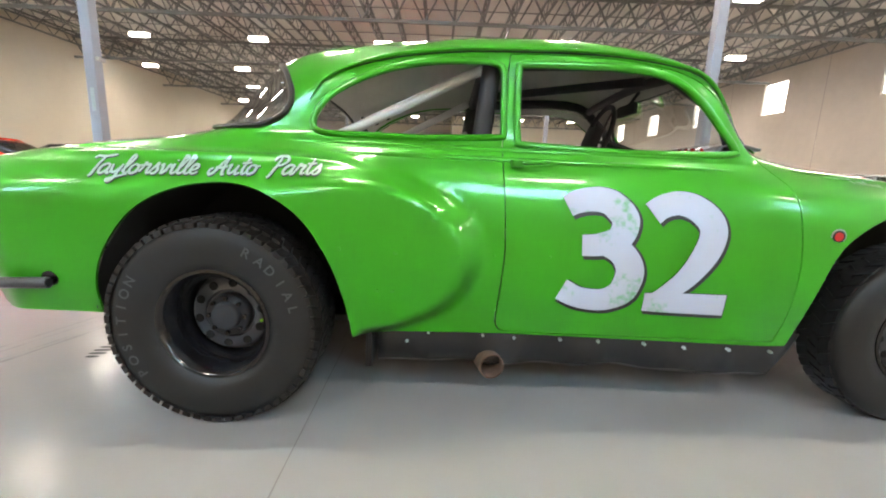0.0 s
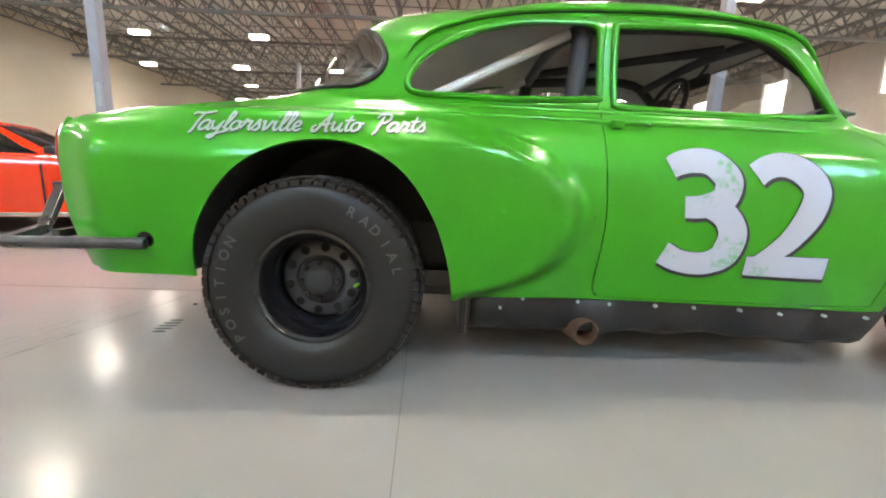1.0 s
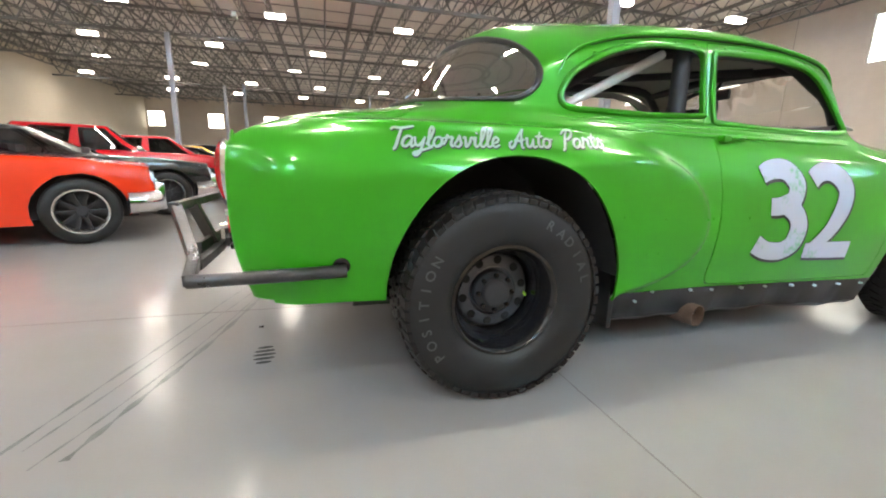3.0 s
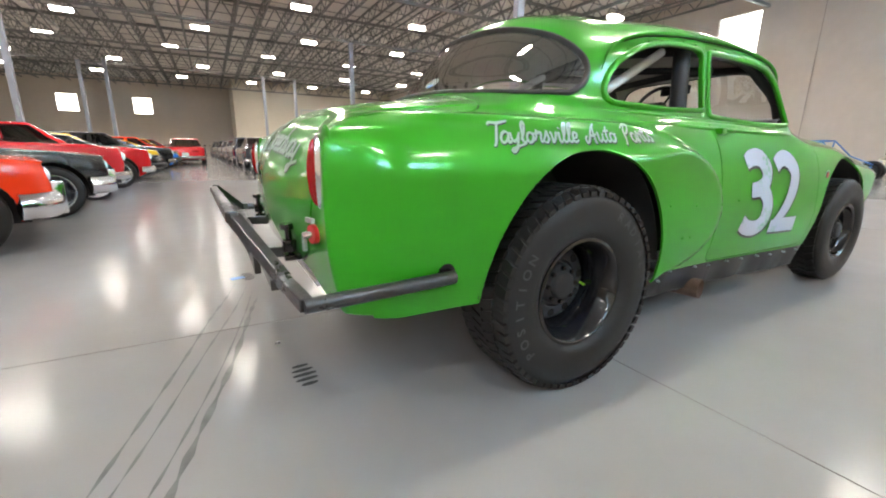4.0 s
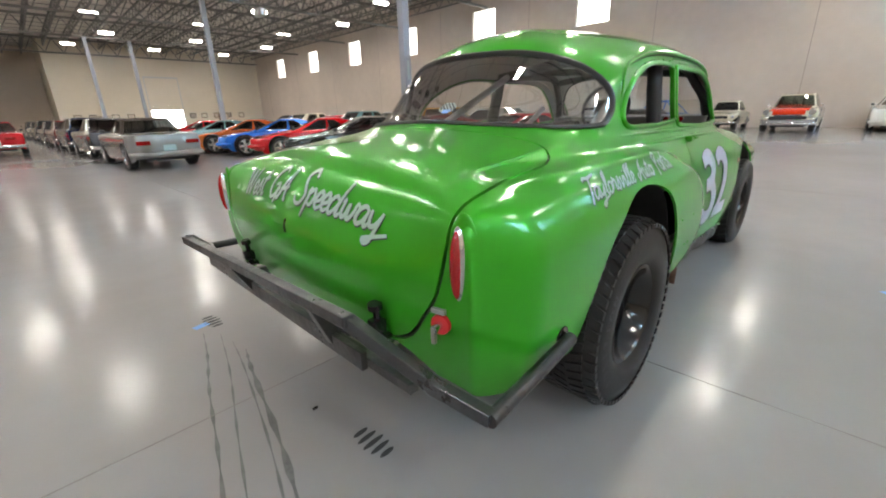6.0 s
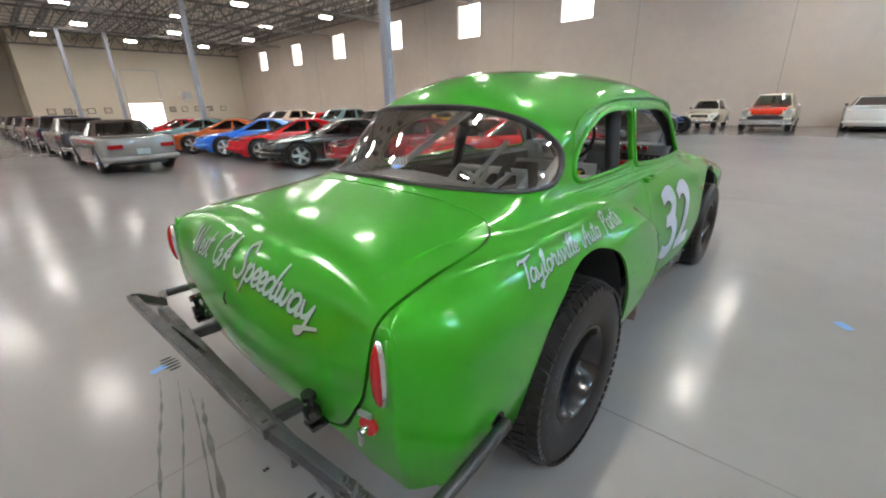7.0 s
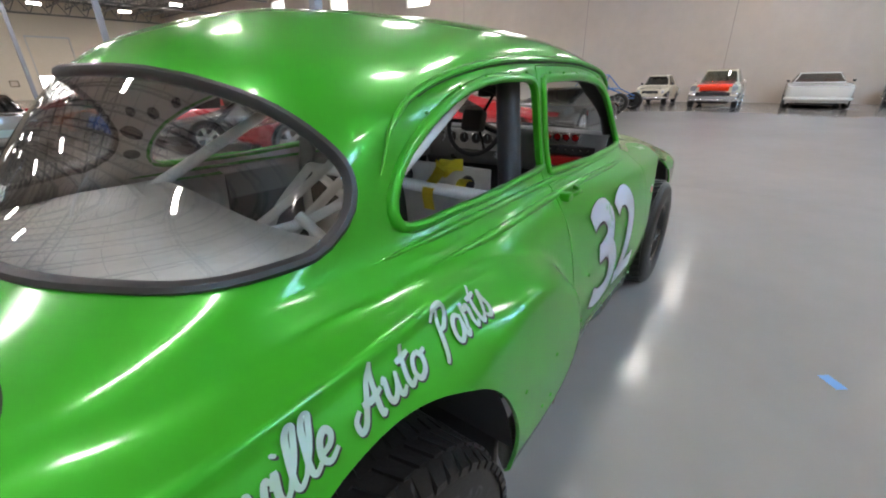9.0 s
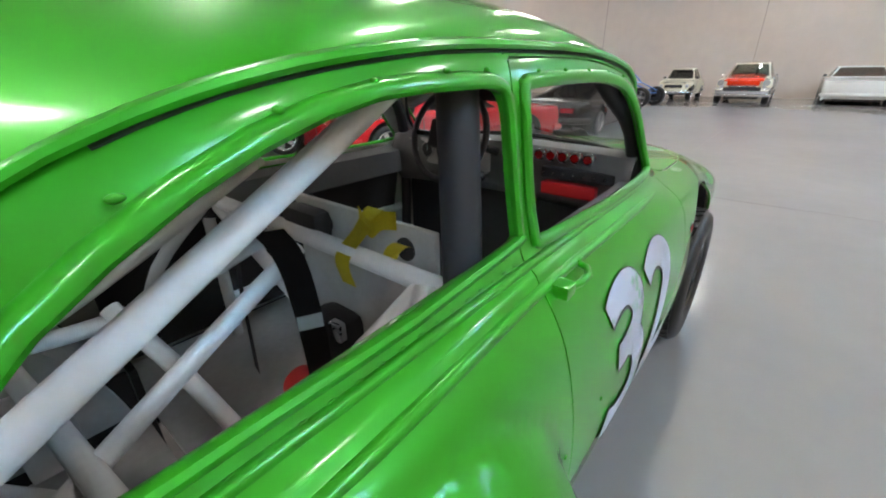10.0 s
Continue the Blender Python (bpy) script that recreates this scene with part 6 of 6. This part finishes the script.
    if extras != "plain":
        part("grille", box(h - 0.06, h + 0.012, -W * 0.5, W * 0.5, fz - 0.09, fz + 0.06, None, 0.02), CAR_TRIM if extras != "chrome_grille" else CHROME, c, "grille between the headlamps", smooth=False)
    if extras == "chrome_grille":
        for k in range(5):
            part("grille_bar", box(h + 0.012, h + 0.02, -W * 0.48, W * 0.48, fz - 0.075 + k * 0.03, fz - 0.065 + k * 0.03), CAR_TRIM, c, smooth=False)
    for s in (1, -1):
        for k in range(lamps // 2):
            bm = bmesh.new()
            bmesh.ops.create_uvsphere(bm, u_segments=16, v_segments=10, radius=1)
            bmesh.ops.transform(bm, matrix=pose(h - 0.04 - round_nose * 0.35, s * (W * 0.74 - 0.19 * k), fz) @ Matrix.Diagonal((0.06, 0.085, 0.085, 1)), verts=bm.verts)
            part("headlamp", bm, HEAD_GLASS, c, "round glass headlamp")
        tz = lerp(gc, deck, 0.70)
        if tail == "wide":
            part("tail_lamp", box(-h - 0.012, -h + 0.05, s * W * tail_y - 0.16, s * W * tail_y + 0.16, tz - 0.05, tz + 0.06, None, 0.012), RED_LENS, c, "wide red tail lamp", smooth=False)
        else:
            part("tail_lamp", tube([(-h + 0.06, s * W * 0.74, tz), (-h - 0.03, s * W * 0.74, tz)], 0.06, 14), RED_LENS, c, "round red tail lamp")
        part("door_gap", box(h * 0.33, h * 0.337, s * W - 0.004 - (0.004 if s < 0 else 0), s * W + 0.004 + (0.004 if s > 0 else 0) - 0.004, gc + 0.12, belt - 0.06), CAR_TRIM, c, smooth=False)
        part("side_trim", box(-h * 0.44, h * 0.42, s * W * 0.965 - 0.012, s * W * 0.965 + 0.012, gc + 0.01, gc + 0.05), CHROME, c, "bright sill trim", smooth=False)
        part("door_mirror", box(sc1 - 0.22, sc1 - 0.12, s * (W - 0.02) - 0.05, s * (W - 0.02) + 0.07, belt + 0.04, belt + 0.13, None, 0.02), CHROME if extras == "chrome_grille" else CAR_TRIM, c)
        part("front_seat", box(-0.15, 0.15, s * 0.42 - 0.24, s * 0.42 + 0.24, 0.45, belt + 0.16, None, 0.05), SEAT_RED if color in ("black", "white") else SEAT_TAN, c, "car seat seen through the glass")
    part("number_plate", box(-h - 0.02, -h - 0.006, -0.15, 0.15, lerp(gc, deck, 0.40), lerp(gc, deck, 0.40) + 0.15), WHITE_PAINT if color != "white" else CAR_TRIM, c, "blank number plate", smooth=False)
    return c


MUSCLE = dict(bumper_tall=1.7, axle=0.74, axle_rear=0.56, round_nose=0.05, L=5.1, W=0.95, belt=0.90, hood_z=0.86, deck=0.90, top=1.33, rear_glass=(-0.60, -0.32), screen=(0.14, 0.44), wheel_r=0.345, lamps=4)
SPORT = dict(axle=0.60, L=4.8, W=0.93, gc=0.17, belt=0.83, hood_z=0.70, deck=0.84, top=1.24, rear_glass=(-0.80, -0.22), screen=(0.12, 0.50), wheel_r=0.345, lamps=0, extras="plain", bumper_mat=CAR_TRIM, round_nose=0.26)
SEDAN = dict(L=5.0, W=0.92, belt=0.95, hood_z=0.92, deck=0.94, top=1.43, rear_glass=(-0.66, -0.38), screen=(0.20, 0.46), lamps=2)
WAGON = dict(L=5.0, W=0.94, belt=1.0, hood_z=0.95, deck=1.0, top=1.52, rear_glass=(-0.93, -0.82), screen=(0.18, 0.44), lamps=2)
FIFTIES = dict(axle=0.76, L=5.0, W=0.95, gc=0.24, belt=0.98, hood_z=0.96, deck=0.94, top=1.50, rear_glass=(-0.62, -0.38), screen=(0.16, 0.40), lamps=2, wheels="cap", tail="round", extras="chrome_grille")


def angled(wheel_x, wheel_y, spec, turn=22):
    """A pose for a car parked at an angle, with the foot of its front wheel on the near side at a place."""
    a, h = radians(turn), spec["L"] / 2
    ahead, out = h * spec.get("axle", 0.70), spec["W"] - 0.05
    return pose(wheel_x - ahead * math.cos(a) - out * math.sin(a), wheel_y - ahead * math.sin(a) + out * math.cos(a), 0, 0, 0, turn)


def east_of(nose_x, y, spec, **more):
    """A pose for a car that points to +x with its nose at nose_x."""
    return pose(nose_x - spec["L"] / 2, y, 0)


def west_of(nose_x, y, spec, turn=0):
    return pose(nose_x + spec["L"] / 2, y, 0, 0, 0, 180 + turn)


# the row whose noses point at the stock car's tail
orange = dict(MUSCLE, bumper_mat=CHROME)
parked_car("muscle_car", "orange-red hardtop coupe with chrome trim and black ten-spoke wheels", "orange", angled(-3.12, 2.76, orange), wheels="ten", **orange)
parked_car("convertible_car", "black sixties coupe with chrome bumpers and red seats", "black", angled(-3.10, 5.2, MUSCLE), wheels="ten", **MUSCLE)
parked_car("wagon_car", "red fifties car with white roof and wide whitewall tyres", "red", angled(-3.13, 7.5, FIFTIES), whitewall=True, **FIFTIES)
for k, (color, spec, label) in enumerate((
    ("red", SEDAN, "red sedan with dark glass"), ("black", SPORT, "black sports coupe with alloy wheels"), ("yellow", MUSCLE, "yellow muscle coupe with chrome bumper"),
    ("black", SEDAN, "black sedan with bright trim"), ("blue", SPORT, "bright blue sports coupe"), ("yellow", SPORT, "yellow sports coupe with dark glass"), ("orange", SEDAN, "orange sedan with chrome bumper"),
    ("red", MUSCLE, "red muscle coupe with chrome bumper"), ("yellow", SEDAN, "yellow sedan with chrome bumper"), ("dark_red", SEDAN, "dark red sedan with chrome bumper"), ("white", SPORT, "white sports coupe with alloy wheels"), ("red", SPORT, "red sports coupe with alloy wheels"))):
    parked_car("parked_car", label, color, angled(-3.1 - 0.1 * (k % 3), 9.9 + 2.42 * k, spec), **spec)
# the column that leads away from the stock car, tails towards it
parked_car("silver_convertible", "silver convertible with a brown folded soft top", "silver", pose(1.08, 14.05, 0, 0, 0, 92), L=4.7, W=0.88, belt=0.92, hood_z=0.88, deck=0.93, top=1.37, rear_glass=(-0.50, -0.30), screen=(0.20, 0.44), wheels="five", tail_y=0.66, round_nose=0.2, soft_top=True, roof=mat("brown_soft_top", (0.045, 0.028, 0.02), 0.85, bump=0.2), bumper_mat=PAINTS["silver"])
for k, (color, spec, label) in enumerate((
    ("grey", SEDAN, "grey sedan parked tail out"), ("navy", WAGON, "dark blue wagon parked tail out"), ("dark_red", SEDAN, "dark red sedan parked tail out"), ("navy", SEDAN, "dark blue sedan parked tail out"),
    ("black", WAGON, "black wagon parked tail out"), ("brown", SEDAN, "brown sedan parked tail out"), ("grey", WAGON, "grey wagon parked tail out"))):
    parked_car("parked_car", label, color, pose(0.9 - 0.18 * k, 19.9 + 5.5 * k, 0, 0, 0, 92), **spec)
parked_car("parked_car", "red sedan with a wide chrome rear bumper", "red", pose(-2.35, 25.9, 0, 0, 0, 90), **SEDAN)
# the row beyond, noses to the west
for x, y, color, spec, label in (
    (5.74, 8.98, "black", SPORT, "black sports coupe with bright five-spoke wheels"), (5.81, 11.54, "red", SPORT, "red sports coupe with five-spoke wheels"), (5.64, 14.0, "blue", SPORT, "bright blue sports coupe with pop-up headlamps"),
    (5.30, 16.3, "rust", SPORT, "copper orange sports coupe with chrome wheels"), (5.1, 18.9, "teal", SPORT, "pale teal coupe with dark glass"), (5.0, 21.5, "red", SPORT, "red sports coupe beside a teal sedan"),
    (6.45, 6.75, "dark_red", SPORT, "dark red sports coupe with alloy wheels"), (7.1, 4.4, "red", SPORT, "red coupe with chrome wheels")):
    parked_car("parked_car", label, color, pose(x, y, 0, 0, 0, 154), **(dict(spec, bumper_mat=PAINTS[color]) if spec is SPORT else spec))
for x, y, color, spec, label in (
    (14.6, 3.4, "black", SPORT, "black coupe with red tail lamps"), (15.0, 9.0, "silver", SEDAN, "silver sedan with red tail lamps"), (14.8, 12.0, "yellow", WAGON, "yellow wagon with dark glass"),
    (14.9, 15.0, "white", SEDAN, "white sedan with red tail lamps"), (14.7, 18.0, "teal", FIFTIES, "teal fifties car with chrome"), (15.0, 21.0, "red", MUSCLE, "red coupe in the second row"), (14.8, 24.0, "cream", FIFTIES, "cream fifties car with chrome"),
    (15.2, 27.0, "navy", SEDAN, "dark blue sedan in the second row")):
    parked_car("parked_car", label, color, east_of(x, y, spec), **spec)
# by the east wall
GREEN_PANE = glass_material("greenish_glass", (0.35, 0.45, 0.38))
hot = dict(FIFTIES, W=1.0, top=1.72, belt=1.10, hood_z=1.0, deck=1.05, pane=GREEN_PANE)
parked_car("hot_rod_wagon", "white and orange fifties wagon with a chrome grille", "cream", west_of(22.7, 0.80, hot), roof=PAINTS["cream"], **hot)
hood_panel = bpy.data.objects["hot_rod_wagon"]
bm = bmesh.new()
add_box(bm, -0.75, 0.75, -0.68, 0.68, -0.03, 0.03, pose(1.62, 0, 1.085, 0, 7, 0), 0.025)
part("hood", bm, PAINTS["orange"], hood_panel, "orange painted hood")
part("front_panel", box(2.28, 2.52, -0.58, 0.58, 0.78, 1.0, None, 0.05), PAINTS["orange"], hood_panel, "orange painted nose")
part("bumper_bar", box(2.42, 2.62, -0.96, 0.96, 0.46, 0.72, None, 0.06), CHROME, hood_panel, "broad chrome bumper and grille bar")
part("grille_mesh", box(2.60, 2.63, -0.66, 0.66, 0.60, 0.74, None, 0.01), CAR_TRIM, hood_panel, smooth=False)
for s in (1, -1):
    part("headlamp_pod", tube([(2.2, s * 0.80, 0.92), (2.54, s * 0.80, 0.90)], 0.13, 18), CHROME, hood_panel, "chrome headlamp pod")

RACER = dict(L=5.0, W=1.16, gc=0.16, belt=1.06, hood_z=0.98, deck=1.10, top=1.52, rear_glass=(-0.75, -0.35), screen=(0.02, 0.36), wheel_r=0.34, lamps=0, bumper_mat=PAINTS["white"], round_nose=0.16, extras="plain", axle=0.62, pane=FAR_PANE)
parked_car("white_race_car", "white bodied oval race car with a low nose", "white", west_of(24.2, -2.95, RACER), **RACER)
for s in (1, -1):
    part("lamp_decal", box(2.46, 2.505, s * 0.42 - 0.16, s * 0.42 + 0.16, 0.44, 0.54, None, 0.01), INNER_GREY, bpy.data.objects["white_race_car"], "grey painted lamp outline", smooth=False)
parked_car("parked_car", "dark grey sedan near the wall", "grey", west_of(24.0, -6.4, SEDAN), **SEDAN)
BEETLE = dict(L=4.05, W=0.78, gc=0.28, belt=0.98, hood_z=0.86, deck=0.80, top=1.52, rear_glass=(-0.66, -0.28), screen=(0.20, 0.40), wheel_r=0.35, round_nose=0.3, tail="round")
parked_car("small_car", "cream rounded small car with black wheels", "cream", west_of(24.2, 3.75, BEETLE), **BEETLE)

buggy = thing("sand_buggy", "blue tube-framed sand buggy with fat rear tyres", "buggy", pose(20.67, 5.28, 0, 0, 0, 262))
BLUE_TUBE = mat("blue_tube_paint", (0.05, 0.16, 0.45), 0.3)
for s in (1, -1):
    for pts in ([(-1.2, 0.45, 0.6), (-0.5, 0.55, 0.55), (0.8, 0.5, 0.5), (1.6, 0.3, 0.55)], [(-1.2, 0.45, 0.8), (-0.6, 0.5, 1.5), (0.2, 0.48, 1.55), (0.8, 0.5, 0.95), (1.6, 0.3, 0.65)],
                [(-0.6, 0.5, 1.5), (-0.5, 0.55, 0.55)], [(0.2, 0.48, 1.55), (0.0, 0.54, 0.52)], [(-0.6, 0.5, 1.0), (0.8, 0.5, 0.95)]):
        part("frame_tube", tube([(x, y * s, z) for x, y, z in pts], 0.03, 8), BLUE_TUBE, buggy)
    for cx, r, wd in ((-1.1, 0.44, 0.32), (1.4, 0.40, 0.26)):
        w = new("wheel")
        w.parent = buggy
        w.matrix_local = pose(cx, -s * 0.78, r) @ Matrix.Diagonal((r, wd * s, r, 1))
        for nm, me in zip(("tyre", "rim", "rim_back"), wheel_meshes("five")):
            new(nm, me).parent = w
for x, z in ((-0.6, 1.5), (0.2, 1.55), (0.8, 0.95), (-1.2, 0.7)):
    part("cross_tube", tube([(x, -0.5, z), (x, 0.5, z)], 0.028, 8), BLUE_TUBE, buggy)
part("axle", tube([(-1.1, -0.7, 0.4), (-1.1, 0.7, 0.4)], 0.05, 8), STEEL_BLACK, buggy)
part("axle", tube([(1.4, -0.75, 0.40), (1.4, 0.75, 0.40)], 0.04, 8), STEEL_BLACK, buggy)
part("engine", box(-1.6, -0.9, -0.3, 0.3, 0.45, 0.95, None, 0.06), ALU, buggy, "bare metal engine block")
part("seat", box(-0.45, -0.25, -0.4, 0.4, 0.5, 1.15, None, 0.06), INNER_DARK, buggy)
part("floor", box(-0.9, 1.3, -0.42, 0.42, 0.46, 0.50), STEEL_BLACK, buggy, smooth=False)

# pictures and cabinets along the cream wall
for k, x in enumerate((4.6, 6.2, 8.6, 10.4, 18.2, 19.8, 21.6, 23.4, 25.4)):
    f = thing("framed_picture", "small framed picture on the cream wall", "picture", pose(x, 71.96, 1.9), "wall pictures")
    part("frame", box(-0.42, 0.42, 0.0, 0.035, -0.36, 0.36, None, 0.01), CAR_TRIM if k % 3 else PAINTS["brown"], f, smooth=False)
    part("print", box(-0.34, 0.34, -0.006, -0.001, -0.28, 0.28), (BROWN_WALL, GROOVE, CREAM_WALL)[k % 3], f, smooth=False)
for x in (7.4, 22.4):
    cb = thing("wooden_cabinet", "brown wooden cabinet against the cream wall", "cabinet", pose(x, 71.6, 0))
    part("carcass", box(-0.6, 0.6, -0.3, 0.35, 0.0, 2.1, None, 0.02), mat("brown_wood", (0.14, 0.06, 0.03), 0.5, vary=0.3, scale=6), cb, smooth=False)
    for s in (-1, 1):
        part("door", box(0.03 if s > 0 else -0.57, 0.57 if s > 0 else -0.03, -0.325, -0.303, 0.08, 2.04, None, 0.005), BROWN_WALL, cb, smooth=False)
